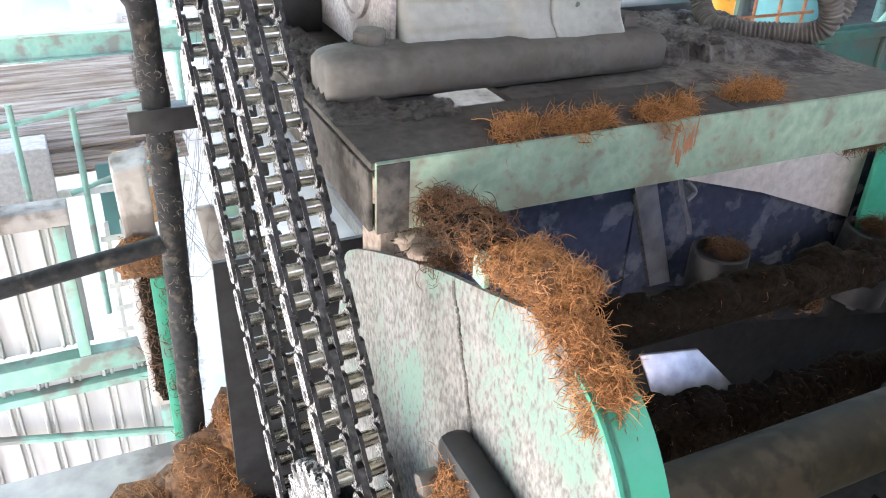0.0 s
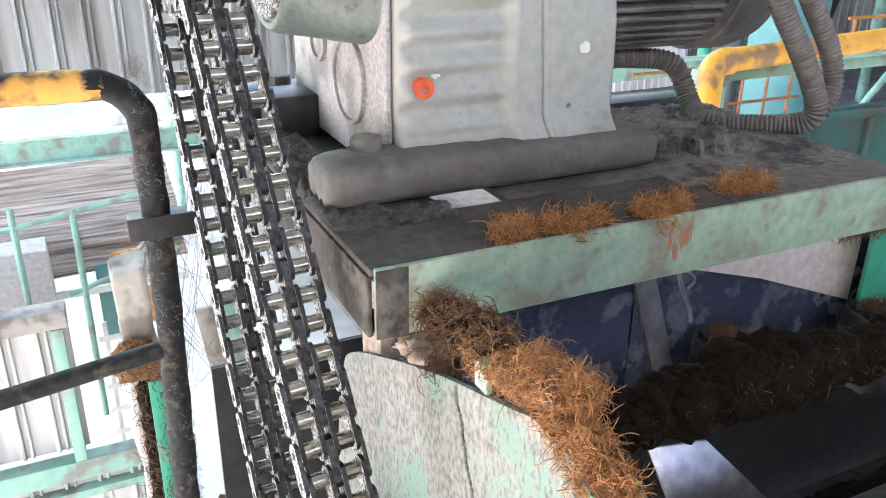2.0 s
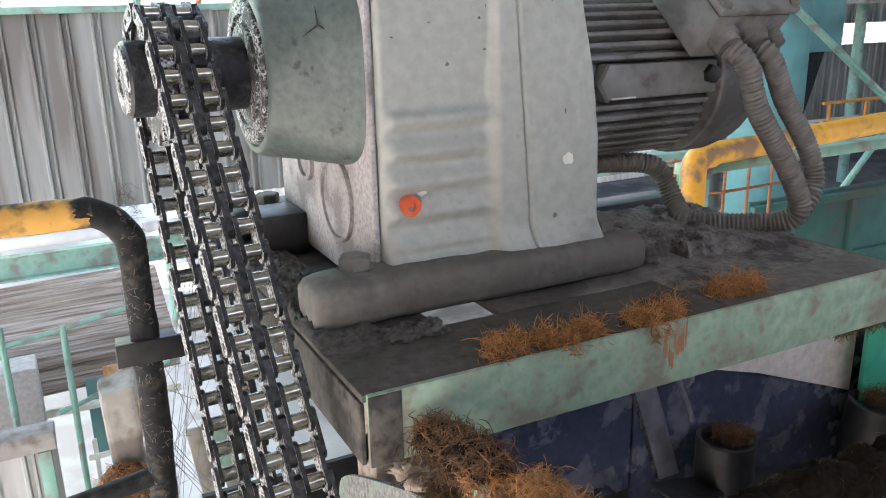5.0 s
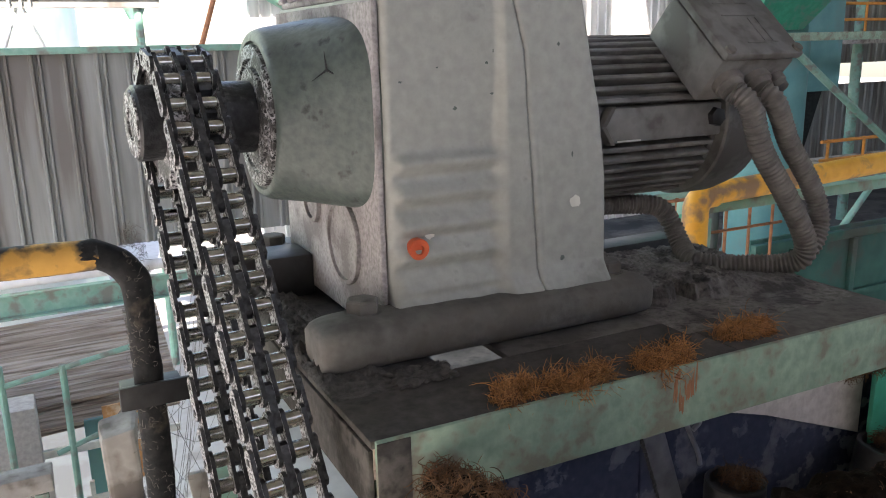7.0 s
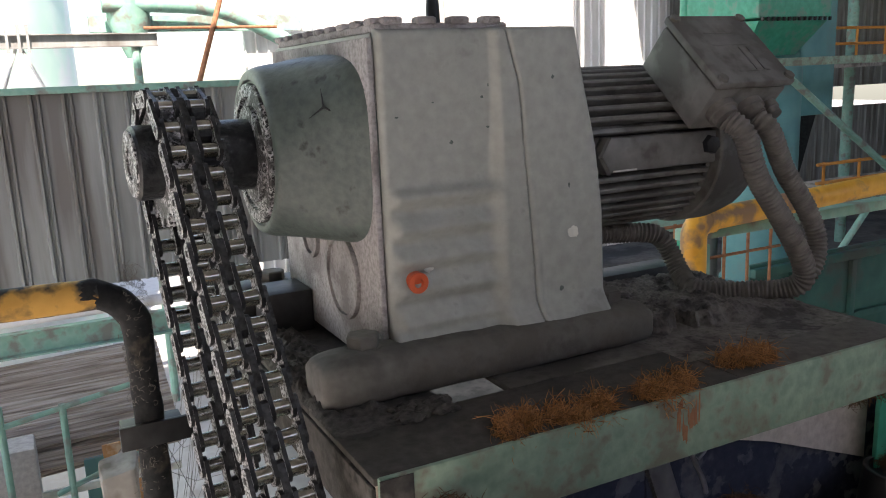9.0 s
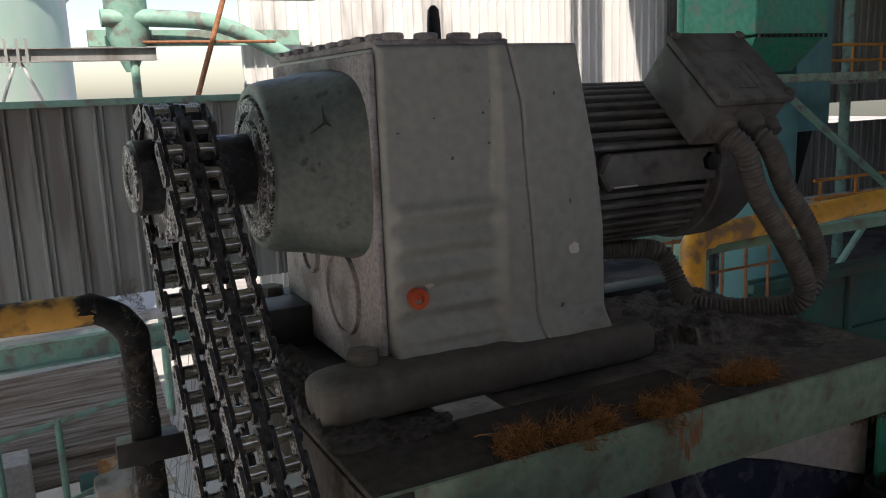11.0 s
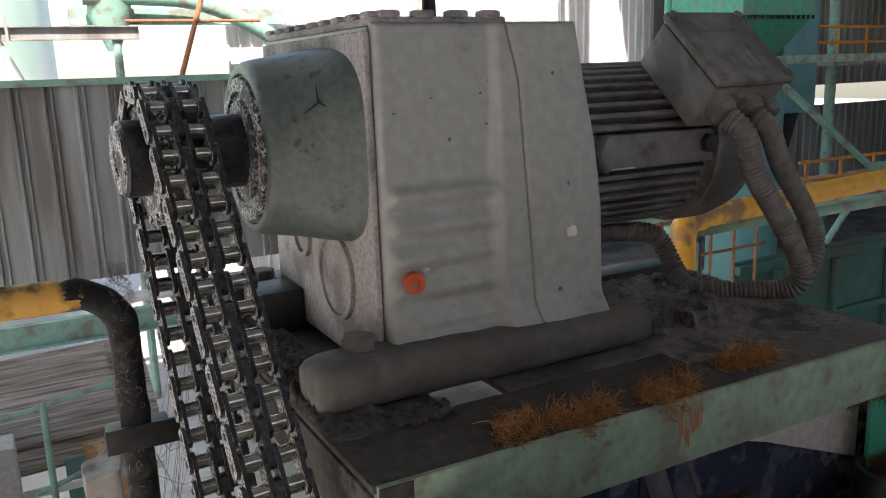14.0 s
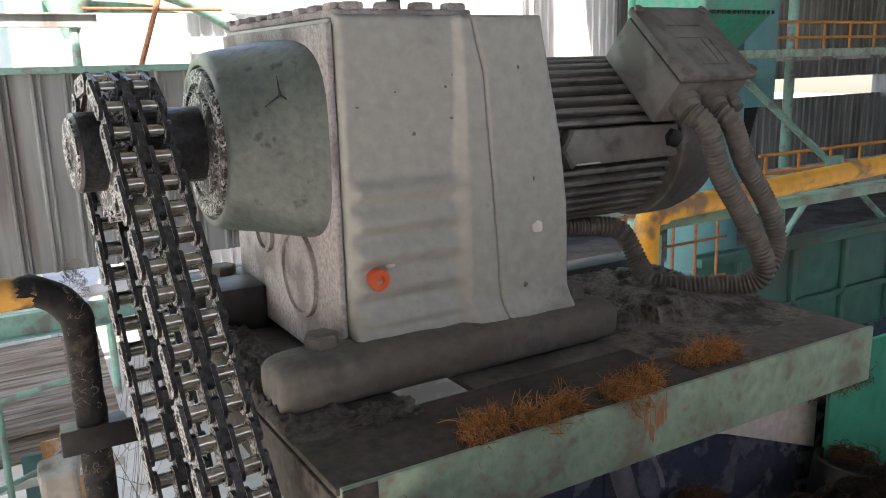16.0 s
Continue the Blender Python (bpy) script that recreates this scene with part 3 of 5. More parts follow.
# motor with fins and fan cowl
MY, MZ = 0.180, 0.172
bm = bmesh.new()
lathe(bm, (0.290, MY, MZ), (1, 0, 0), [(0, 0.108), (0.005, 0.101), (0.25, 0.101), (0.251, 0.106), (0.265, 0.108)], 48)
gpart("motor_body", bm, M_MOTOR, "grey finned motor casing")
for k in range(44):
    a = 2 * math.pi * k / 44
    if abs(((a - 1.60 + math.pi) % (2 * math.pi)) - math.pi) < 0.19:
        continue
    bm = nbox(0.296, 0.536, -0.0036, 0.0036, 0.097, 0.118, bevel=0.0015, seg=1)
    bmesh.ops.rotate(bm, verts=bm.verts, cent=(0, 0, 0), matrix=Matrix.Rotation(a, 3, "X"))
    bmesh.ops.translate(bm, verts=bm.verts, vec=(0, MY, MZ))
    gpart("fin", bm, M_MOTOR)
bm = bmesh.new()
lathe(bm, (0.548, MY, MZ), (1, 0, 0), [(0, 0.100), (0.001, 0.122), (0.004, 0.125), (0.055, 0.125), (0.085, 0.118), (0.098, 0.10), (0.100, 0.02)], 48)
gpart("fan_cowl", bm, M_MOTOR, "rounded sheet-steel fan cowl")
# smooth pad with a cast arrow
bm = prism(bmesh.new(), [(0.352, 0.196), (0.540, 0.196), (0.540, 0.150), (0.352, 0.150), (0.338, 0.173)], MY - 0.1225, MY - 0.098, 0.003, 2)
gpart("motor_pad", bm, M_MOTOR)
bm = bmesh.new()
for s in (-1, 1):
    prism(bm, [(0.329, 0.173), (0.337, 0.173), (0.352, 0.173 + s * 0.025), (0.344, 0.173 + s * 0.025)], MY - 0.1255, MY - 0.112, 0.001, 1)
gpart("cast_arrow", bm, M_FOOT)
gpart("rating_strip", nbox(0.356, 0.395, MY - 0.1245, MY - 0.1228, 0.1515, 0.1535), M_WHITE)
bm = bmesh.new()
lathe(bm, (0.527, MY - 0.1225, MZ + 0.004), (0, -1, 0), [(0, 0.014), (0.008, 0.013), (0.010, 0.009)], 6)
gpart("motor_bolt", bm, M_BLACK)

# terminal box, leaning to the front
TBC = Vector((0.533, 0.058, 0.275))


def tilt_box(bm):
    bmesh.ops.rotate(bm, verts=bm.verts, cent=(0, 0, 0), matrix=Matrix.Rotation(radians(42), 3, "X"))
    bmesh.ops.translate(bm, verts=bm.verts, vec=TBC)
    return bm


bm = nbox(-0.066, 0.066, -0.066, 0.066, -0.042, 0.030, bevel=0.006)
tb = gpart("terminal_box", tilt_box(bm), M_MOTOR, "grey cast terminal box")
bm = nbox(-0.069, 0.069, -0.069, 0.069, 0.032, 0.044, bevel=0.004)
lid = gpart("lid", tilt_box(bm), M_MOTOR, "ribbed dusty lid", parent=tb)
for x0, x1, y0, y1 in ((-0.03, 0.03, 0.028, 0.030), (-0.03, 0.03, 0.004, 0.006), (0.012, 0.014, -0.045, 0.0), (0.026, 0.028, -0.045, 0.0), (-0.02, 0.034, -0.048, -0.046)):
    gpart("cast_line", tilt_box(nbox(x0, x1, y0, y1, 0.0438, 0.0450)), M_MOTOR, parent=lid)
for x in (-0.060, 0.060):
    for y in (-0.060, 0.060):
        bm = bmesh.new()
        lathe(bm, (x, y, 0.0435), (0, 0, 1), [(0, 0.0075), (0.004, 0.007), (0.005, 0.004)], 14)
        gpart("screw", tilt_box(bm), M_FOOT, parent=tb)
GL = []
for x in (-0.036, 0.014, 0.052):
    bm = bmesh.new()
    r = 0.021 if x < 0.04 else 0.013
    lathe(bm, (x, -0.066, -0.004), (0, -1, 0), [(0, r), (0.010, r), (0.011, r * 0.85), (0.02, r * 0.8)], 20)
    gpart("cable_gland", tilt_box(bm), M_HOSE, parent=tb)
    GL.append(Matrix.Rotation(radians(42), 3, "X") @ Vector((x, -0.086, -0.004)) + TBC)


def hose(pts, r, label, pitch=0.0062):
    line = spline(pts, 40)
    fine, rs = [line[0]], [r]
    L = 0.0
    for a, b in zip(line, line[1:]):
        n = max(1, int((b - a).length / (pitch / 4)))
        for i in range(1, n + 1):
            fine.append(a.lerp(b, i / n))
            L += (b - a).length / n
            rs.append(r * (1 + 0.09 * math.sin(2 * math.pi * L / pitch)))
    ob = part("conduit_hose", tube(bmesh.new(), fine, rs, 14), M_HOSE, None, "", 70)
    return tagged(ob, label, "hose", group="conduit hoses of the motor")


hose([GL[0], GL[0] + Vector((0.012, -0.018, -0.020)), (0.536, -0.022, 0.135), (0.580, -0.030, 0.070), (0.612, -0.038, 0.012), (0.616, -0.036, -0.018), (0.600, -0.016, -0.032), (0.570, 0.015, -0.036), (0.535, 0.05, -0.041)], 0.0148, "dusty grey corrugated conduit hose hanging from the terminal box")
hose([GL[1], GL[1] + Vector((0.012, -0.015, -0.018)), (0.598, -0.012, 0.140), (0.640, -0.018, 0.080), (0.655, -0.026, 0.032), (0.640, -0.030, -0.006), (0.612, -0.018, -0.030), (0.570, 0.01, -0.036)], 0.0138, "dusty grey corrugated conduit hose looping onto the deck")
hose([(0.389, 0.170, 0.044), (0.455, 0.160, 0.042), (0.504, 0.140, 0.036), (0.524, 0.130, 0.009), (0.528, 0.110, -0.023), (0.520, 0.075, -0.036), (0.560, 0.035, -0.040)], 0.0145, "dusty grey corrugated hose bending down onto the deck")

# ---- sprockets and duplex chain ----
PITCH, T1, T2 = 0.0292, 15, 27
R1, R2 = PITCH / (2 * math.sin(math.pi / T1)), PITCH / (2 * math.sin(math.pi / T2))
CX = -0.177
SKEW = 4.0
CK = PITCH / 0.0254
CA = Vector((AY, AZ))
CB = Vector((-0.238, -0.517))
SPEED = 7.6695


def sprocket(teeth, R, hub, x0, x1, name, label):
    th = thing(name, label, "sprocket", (CX, 0, 0))
    for s in (-0.0146 * CK, 0.0146 * CK):
        bm = bmesh.new()
        n = teeth * 6
        ro = []
        for i in range(n):
            k = i % 6
            ro.append(R + (0.007 if k in (3,) else 0.005 if k in (2, 4) else -0.0065 if k == 0 else -0.004))
        a = [bm.verts.new((s - 0.0068, q * math.cos(2 * math.pi * i / n), q * math.sin(2 * math.pi * i / n))) for i, q in enumerate(ro)]
        b = [bm.verts.new((s + 0.0068, q * math.cos(2 * math.pi * i / n), q * math.sin(2 * math.pi * i / n))) for i, q in enumerate(ro)]
        bm.faces.new(a)
        bm.faces.new(b[::-1])
        for i in range(n):
            bm.faces.new((a[i], b[i], b[(i + 1) % n], a[(i + 1) % n]))
        part("toothed_disc", bm, M_SPECK if s < 0 else M_OIL, th)
    bm = bmesh.new()
    lathe(bm, (x0 - CX, 0, 0), (1, 0, 0), [(0, hub * 0.30), (0.004, hub * 0.32), (0.004, hub * 0.55), (0.0, hub * 0.6), (0.0, hub * 0.93), (0.003, hub), (x1 - x0, hub)], 40)
    part("hub", bm, M_OIL, th, "black greasy hub")
    bm = bmesh.new()
    lathe(bm, (x0 - CX - 0.001, 0, 0), (-1, 0, 0), [(-0.001, hub * 0.90), (0.0012, hub * 0.88), (0.0012, hub * 0.45), (-0.003, hub * 0.4), (-0.003, 0.002)], 36)
    part("shaft_end", bm, M_SPECK, th, "grease-speckled shaft end")
    return th


drive = sprocket(T1, R1, 0.0425, -0.228, -0.088, "drive_sprocket", "black greasy duplex sprocket on the gear motor shaft")
driven = sprocket(T2, R2, 0.055, -0.22, -0.12, "driven_sprocket", "large black duplex sprocket on the reel shaft")


def link_mesh(inner):
    bm = bmesh.new()
    xs = (-0.0238, -0.0054, 0.0054, 0.0238) if inner else (-0.0275, -0.0015, 0.0015, 0.0275)
    for x in xs:
        t = 0.0019
        hh = 0.0128 if inner else 0.0115
        pr = []
        for i in range(24):
            a = 2 * math.pi * i / 24
            cx = PITCH / 2 * (1 if math.cos(a) >= 0 else -1)
            pr.append((cx + hh * math.cos(a), hh * math.sin(a) * (0.82 if abs(math.cos(a)) < 0.3 else 1)))
        a_ = [bm.verts.new((x - t, p, q)) for p, q in pr]
        b_ = [bm.verts.new((x + t, p, q)) for p, q in pr]
        bm.faces.new(a_).material_index = 3
        bm.faces.new(b_[::-1])
        for i in range(24):
            bm.faces.new((a_[i], b_[i], b_[(i + 1) % 24], a_[(i + 1) % 24]))
    for e in (-PITCH / 2, PITCH / 2):
        if inner:
            for s in (-0.0146, 0.0146):
                lathe(bm, (s - 0.0074, e, 0), (1, 0, 0), [(0, 0.0076), (0.0008, 0.0085), (0.0140, 0.0085), (0.0148, 0.0076)], 20, 0, 1)
        else:
            lathe(bm, (-0.0305, e, 0), (1, 0, 0), [(0, 0.0030), (0.001, 0.0040), (0.060, 0.0040), (0.061, 0.0030)], 10, 0, 2)
    for v in bm.verts:
        v.co.x *= CK
    return finish(bm, "inner_link" if inner else "outer_link", [M_PLATE if not inner else M_OIL, M_ROLL, M_PLATE, M_SPECKP])


# loop of the chain in its plane: tangent, wheel, tangent, wheel
dAB = CB - CA
dist = dAB.length
base_ang = math.atan2(dAB.y, dAB.x)
off = math.acos((R1 - R2) / dist)
angF, angK = base_ang - off, base_ang + off
if math.sin(angF) < math.sin(angK):
    angF, angK = angK, angF


def onwheel(c, r, a):
    return c + Vector((math.cos(a), math.sin(a))) * r


FA, FB = onwheel(CA, R1, angF), onwheel(CB, R2, angF)
KA, KB = onwheel(CA, R1, angK), onwheel(CB, R2, angK)
LT = (FB - FA).length
# the upper run leaves the drive wheel at angF, going down; then round the driven wheel to angK, up, and over the drive wheel
turnB = (angK - angF) % (2 * math.pi)
turnB_len = turnB * R2
turnA = 2 * math.pi - turnB
LOOP = 2 * LT + turnB_len + turnA * R1
COUNT = 2 * round(LOOP / PITCH / 2)
STEP = LOOP / COUNT


def along(s):
    """The place and heading (radians) at s metres along the loop."""
    s %= LOOP
    if s < LT:
        d = (FB - FA) / LT
        return FA + d * s, math.atan2(d.y, d.x)
    s -= LT
    if s < turnB_len:
        a = angF + s / R2
        return onwheel(CB, R2, a), a + math.pi / 2
    s -= turnB_len
    if s < LT:
        d = (KA - KB) / LT
        return KB + d * s, math.atan2(d.y, d.x)
    s -= LT
    a = angK + s / R1
    return onwheel(CA, R1, a), a + math.pi / 2


chain = thing("roller_chain", "oily black duplex roller chain with bright worn rollers", "chain", (CX, AY, 0))
chain.rotation_euler = (0, 0, radians(SKEW))
INNER, OUTER = link_mesh(True), link_mesh(False)
LINKS = []
for i in range(COUNT):
    ob = new("inner_link" if i % 2 else "outer_link", INNER if i % 2 else OUTER)
    ob.parent = chain
    LINKS.append(ob)

# ---- reel with two bars, in its casing ----
CASE_X = -0.060
RY, RZ = -0.37, -0.475
casing = thing("reel_casing", "scuffed mint-green round casing end with a welded seam", "machine casing", (0, RY, RZ))
OUT = spline([(0, 0.03, -0.30), (0, 0.0, -0.251), (0, -0.147, -0.181), (0, -0.255, -0.138), (0, -0.33, -0.113), (0, -0.375, -0.098), (0, -0.415, -0.087), (0, -0.483, -0.097), (0, -0.531, -0.139), (0, -0.560, -0.205), (0, -0.57, -0.32), (0, -0.54, -0.48), (0, -0.44, -0.62), (0, -0.20, -0.69), (0, 0.0, -0.62), (0, 0.06, -0.45), (0, 0.03, -0.30)], 6)[:-1]


def slab(bm, x0, x1, line):
    a = [bm.verts.new((x0, p.y - RY, p.z - RZ)) for p in line]
    b = [bm.verts.new((x1, p.y - RY, p.z - RZ)) for p in line]
    bm.faces.new(a)
    bm.faces.new(b[::-1])
    for i in range(len(a)):
        j = (i + 1) % len(a)
        bm.faces.new((a[i], b[i], b[j], a[j]))
    return bm


def strip(bm, x0, x1, line, out):
    """A rolled band that follows the line, its thickness outwards."""
    rows = []
    for i, p in enumerate(line):
        d = (line[min(i + 1, len(line) - 1)] - line[max(i - 1, 0)]).normalized()
        n = Vector((0, d.z, -d.y)) * -1
        q = p + n * out
        rows.append([bm.verts.new((x, v.y - RY, v.z - RZ)) for x, v in ((x0, p), (x1, p), (x1, q), (x0, q))])
    for a, b in zip(rows, rows[1:]):
        for i in range(4):
            bm.faces.new((a[i], b[i], b[(i + 1) % 4], a[(i + 1) % 4]))
    bm.faces.new(rows[0])
    bm.faces.new(rows[-1])
    return bm


part("face_plate", slab(bmesh.new(), CASE_X, CASE_X + 0.005, OUT), M_DISC, casing, "scuffed pale mint face plate")
part("rim", strip(bmesh.new(), CASE_X - 0.003, CASE_X + 0.034, OUT[41:72], 0.004), M_GREENB, casing, "bright green rolled rim")
bm = bmesh.new()
for i in range(46):
    z = -0.135 - i * 0.0055
    y = -0.283 - 0.0022 * i + 0.004 * noise.noise(Vector((i * 0.3, 0, 0)))
    blob(bm, (CASE_X - 0.0005, y - RY, z - RZ), (0.0018, 0.0028, 0.0042), 1, 0.5, i)
part("weld_seam", bm, M_FOOT, casing, "dark rough weld seam")
bm = bmesh.new()
prism(bm, [(CASE_X - 0.002, 0.0), (CASE_X + 0.004, 0.0), (CASE_X + 0.004, 0.03), (CASE_X - 0.002, 0.022)], -0.02, 0.0, 0.001, 1)
bmesh.ops.translate(bm, verts=bm.verts, vec=(0, -0.318 - RY, -0.108 - RZ))
part("lug", bm, M_GREENF, casing, "small green lug")
# bearing flange on the face
brg = thing("bearing_housing", "dark flanged bearing bolted to the casing, with fibre caught on it", "bearing", (CASE_X, -0.40, -0.292))
part("block", nbox(-0.034, -0.0005, -0.055, 0.075, -0.13, 0.035, bevel=0.012), M_BLACK, brg)
part("bolt", hexbolt(bmesh.new(), (-0.034, 0.06, -0.01), (-1, 0, 0), 0.012, 0.02), M_FOOT, brg)
part("bolt", hexbolt(bmesh.new(), (-0.034, -0.038, 0.01), (-1, 0, 0), 0.012, 0.02), M_SHINE, brg)
fibre_heap("coir_tuft", "coir fibre caught on the bearing housing", [((CASE_X - 0.030, -0.385, -0.284), (0.014, 0.045, 0.016)), ((CASE_X - 0.036, -0.37, -0.307), (0.010, 0.028, 0.022))], 1800, 0.024, False, 33, 0.00034)

QY, QZ = -0.36, -0.435
reel = thing("fibre_reel", "slowly turning reel with four fibre-laden pipe bars on an olive shaft", "reel", (0, QY, QZ))
bm = bmesh.new()
lathe(bm, (-0.02, 0, 0), (1, 0, 0), [(0, 0.046), (1.4, 0.046)], 32)
part("shaft", bm, M_SHAFT, reel, "worn olive shaft pipe, darkened for trough shade")
BR = 0.205
for k, (a, rr, dark) in enumerate(((0, 0.024, False), (90, 0.026, True), (180, 0.024, False), (270, 0.026, True))):
    y, z = BR * math.cos(radians(a)), BR * math.sin(radians(a))
    bm = bmesh.new()
    lathe(bm, (0.0, y, z), (1, 0, 0), [(0, rr), (1.3, rr)], 24)
    # bar coloured almost black in place of the trough's shade
    part("bar", rough_up(bm, 0.001, 40), M_CORED, reel, "brown pipe bar furred with fibre, near black for trough shade")
    for x in (0.80, 1.25):
        bm = nbox(-0.005, 0.005, 0.03, BR, -0.03, 0.03, bevel=0.002)
        bmesh.ops.rotate(bm, verts=bm.verts, cent=(0, 0, 0), matrix=Matrix.Rotation(radians(a), 3, "X"))
        bmesh.ops.translate(bm, verts=bm.verts, vec=(x, 0, 0))
        part("arm", bm, M_BLACK, reel)
    spots = []
    rnd = random.Random(8 + k)
    for i in range(36):
        x = 0.02 + i * (0.020 if dark else 0.026)
        q = rnd.uniform(0.029, 0.039) if dark else rnd.uniform(0.019, 0.0265)
        if dark and 15 < i < 23:
            q += 0.010
        spots.append(((x, y * 1.03 + rnd.uniform(-0.008, 0.008), z * 1.03 + rnd.uniform(-0.008, 0.008)), (0.036, q, q)))
    fibre_heap("fibre_wrap", "matted fibre wound on the bar, darkened for trough shade", spots, 2600 if dark else 1100, 0.016, True, 20 + k, 0.0003, reel)
rod = tagged(part("scraper_rod", tube(bmesh.new(), [(0.05, -0.60, -0.36), (0.9, -0.60, -0.36)], 0.013, 16), M_SHINE), "bright bare steel scraper rod below the reel", "rod")

# fibre lying on the rim and hanging from the deck
spots = []
rnd = random.Random(3)
for c, q in (((-0.048, -0.310, -0.084), 0.018), ((-0.044, -0.335, -0.083), 0.021), ((-0.030, -0.350, -0.078), 0.018), ((-0.046, -0.362, -0.076), 0.022), ((-0.032, -0.378, -0.066), 0.018), ((-0.046, -0.392, -0.070), 0.022), ((-0.044, -0.420, -0.062), 0.021), ((-0.036, -0.440, -0.054), 0.016), ((-0.046, -0.436, -0.076), 0.018), ((-0.047, -0.455, -0.086), 0.016), ((-0.046, -0.470, -0.074), 0.013), ((-0.047, -0.476, -0.094), 0.014), ((-0.046, -0.492, -0.088), 0.012), ((-0.047, -0.492, -0.106), 0.012), ((-0.046, -0.504, -0.098), 0.011), ((-0.048, -0.506, -0.116), 0.009)):
    q *= rnd.uniform(0.72, 0.95)
    c = (c[0], c[1] + 0.014 * max(0, min(1, (-0.36 - c[1]) / 0.08)), c[2] - 0.005)
    spots.append((c, (q, q * rnd.uniform(0.9, 1.3), q * rnd.uniform(0.7, 1.0))))
fibre_heap("coir_heap", "orange-brown coir fibre heaped along the casing rim", spots, 20000, 0.026, False, 5, 0.00028)
# darkened coir copy, so the deck's shade is in its colour
spots = [((-0.050 + rnd.uniform(-0.008, 0.012), -0.215 - 0.017 * k, -0.100 + 0.004 * k + rnd.uniform(-0.008, 0.006)), (0.018, 0.014, 0.013)) for k in range(7)]
fibre_heap("coir_heap", "dull brown coir fibre wedged under the deck corner, darkened for shade", spots, 6000, 0.028, True, 15, 0.00034)
bm = bmesh.new()
for k in range(60):
    q = rnd.uniform(0.003, 0.008)
    blob(bm, (-0.062 + rnd.uniform(0, 0.04), -0.10 - rnd.uniform(0, 0.12), -0.150 + rnd.uniform(0, 0.010)), (q * 1.5, q * 1.5, q), 2, 0.8, k * 1.9)
strands(bm, [((-0.045, -0.12 - 0.02 * k, -0.146), (0.020, 0.014, 0.010)) for k in range(7)], 900, 0.028, 0.0003, seed=17, mi=1)
tagged(part("dust_lint", bm, [M_LINT, M_FIBRED], None, "", 80), "pale pinkish lint and crumbs along the casing top", "dust", kind="stuff")
# tufts on the deck edge
def deck_tuft(pts, seed, n):
    jr = random.Random(seed)
    sp = [((x + jr.uniform(-0.014, 0.014), y + jr.uniform(-0.010, 0.010), DZ + 0.002), (rx * jr.uniform(0.3, 0.75), ry * jr.uniform(0.4, 0.9), rz * jr.uniform(0.4, 1.1))) for x, y, rx, ry, rz in pts for _ in range(3)]
    fibre_heap("coir_tuft", "small orange coir tuft lying on the deck edge", sp, int(n * 0.9), 0.028, False, seed, 0.00034)


deck_tuft([(0.045, -0.172, 0.024, 0.018, 0.012), (0.078, -0.174, 0.018, 0.012, 0.006), (0.112, -0.182, 0.020, 0.010, 0.007), (0.146, -0.178, 0.020, 0.012, 0.008)], 41, 4200)
deck_tuft([(0.222, -0.178, 0.022, 0.012, 0.009), (0.258, -0.172, 0.020, 0.012, 0.011)], 42, 2300)
deck_tuft([(0.365, -0.160, 0.024, 0.016, 0.013), (0.398, -0.160, 0.024, 0.015, 0.012)], 43, 2600)

# same darkened coir, with the shade below the channel in its colour
fibre_heap("coir_tuft", "dull coir hanging below the end of the channel, darkened for shade", [((0.56 + 0.022 * k, -0.165 + 0.006 * (k % 2), DZ - 0.076), (0.018, 0.014, 0.008)) for k in range(5)], 2200, 0.028, True, 91, 0.0003)

# ---- trough behind the reel ----
tr = thing("blue_trough", "dark blue steel trough wall with a welded joint", "trough", (0, 0.15, -0.45))
part("panel", nbox(0.02, 0.498, 0, 0.008, -0.08, 0.20, bevel=0.002), M_BLUE, tr)
part("panel", nbox(0.502, 1.9, 0, 0.008, -0.20, 0.20, bevel=0.002), M_BLUE, tr)
# black sheet added to fill the dark depth behind the trough
part("back_dark_sheet", nbox(-0.2, 2.2, 0.012, 0.02, -0.52, 0.12), M_BLACK, tr, "black back sheet added to keep the trough dark")
# unseen sheets added to block light from the front and the end
part("front_shade_sheet", nbox(-0.05, 1.9, -1.10, -1.09, -0.52, 0.02), M_BLACK, tr, "unseen black sheet added to shade the trough from the front")
part("end_shade_sheet", nbox(1.9, 1.91, -1.5, 0.01, -0.52, 0.12), M_BLACK, tr)
bm = nbox(0.0, 0.045, -0.005, -0.001, -0.08, 0.20, bevel=0.001)
for v in bm.verts:
    v.co.x += 0.50 - (v.co.z - 0.1) * 0.35
part("joint_strip", bm, M_SHINE, tr, "bare bright steel strip")
bm = bmesh.new()
for i in range(30):
    z = -0.07 + i * 0.009
    blob(bm, (0.497 - (z - 0.1) * 0.35, -0.002, z), (0.004, 0.003, 0.006), 1, 0.4, i)
part("weld", bm, M_BLACK, tr, "dark rough weld bead")
for line in ([(0.585, -0.002, 0.13), (0.60, -0.002, 0.09), (0.625, -0.002, 0.04), (0.632, -0.002, 0.015)], [(0.60, -0.002, 0.125), (0.625, -0.002, 0.10), (0.61, -0.002, 0.085)]):
    part("drip_mark", tube(bmesh.new(), spline(line, 6), 0.0045, 8), M_SHINE, tr, "pale dried drip mark")
bm = bmesh.new()
prism(bm, [(0.53, 0.150), (1.04, 0.135), (1.04, -0.023), (0.78, 0.075), (0.60, 0.128)], -0.008, -0.002, 0.001, 1)
part("wear_plate", bm, M_PINK, tr, "dusty pale wear plate")
part("side_plate", nbox(1.00, 1.5, -0.06, -0.05, -0.17, 0.20, bevel=0.002), M_GREENB, tr, "bright green side plate")
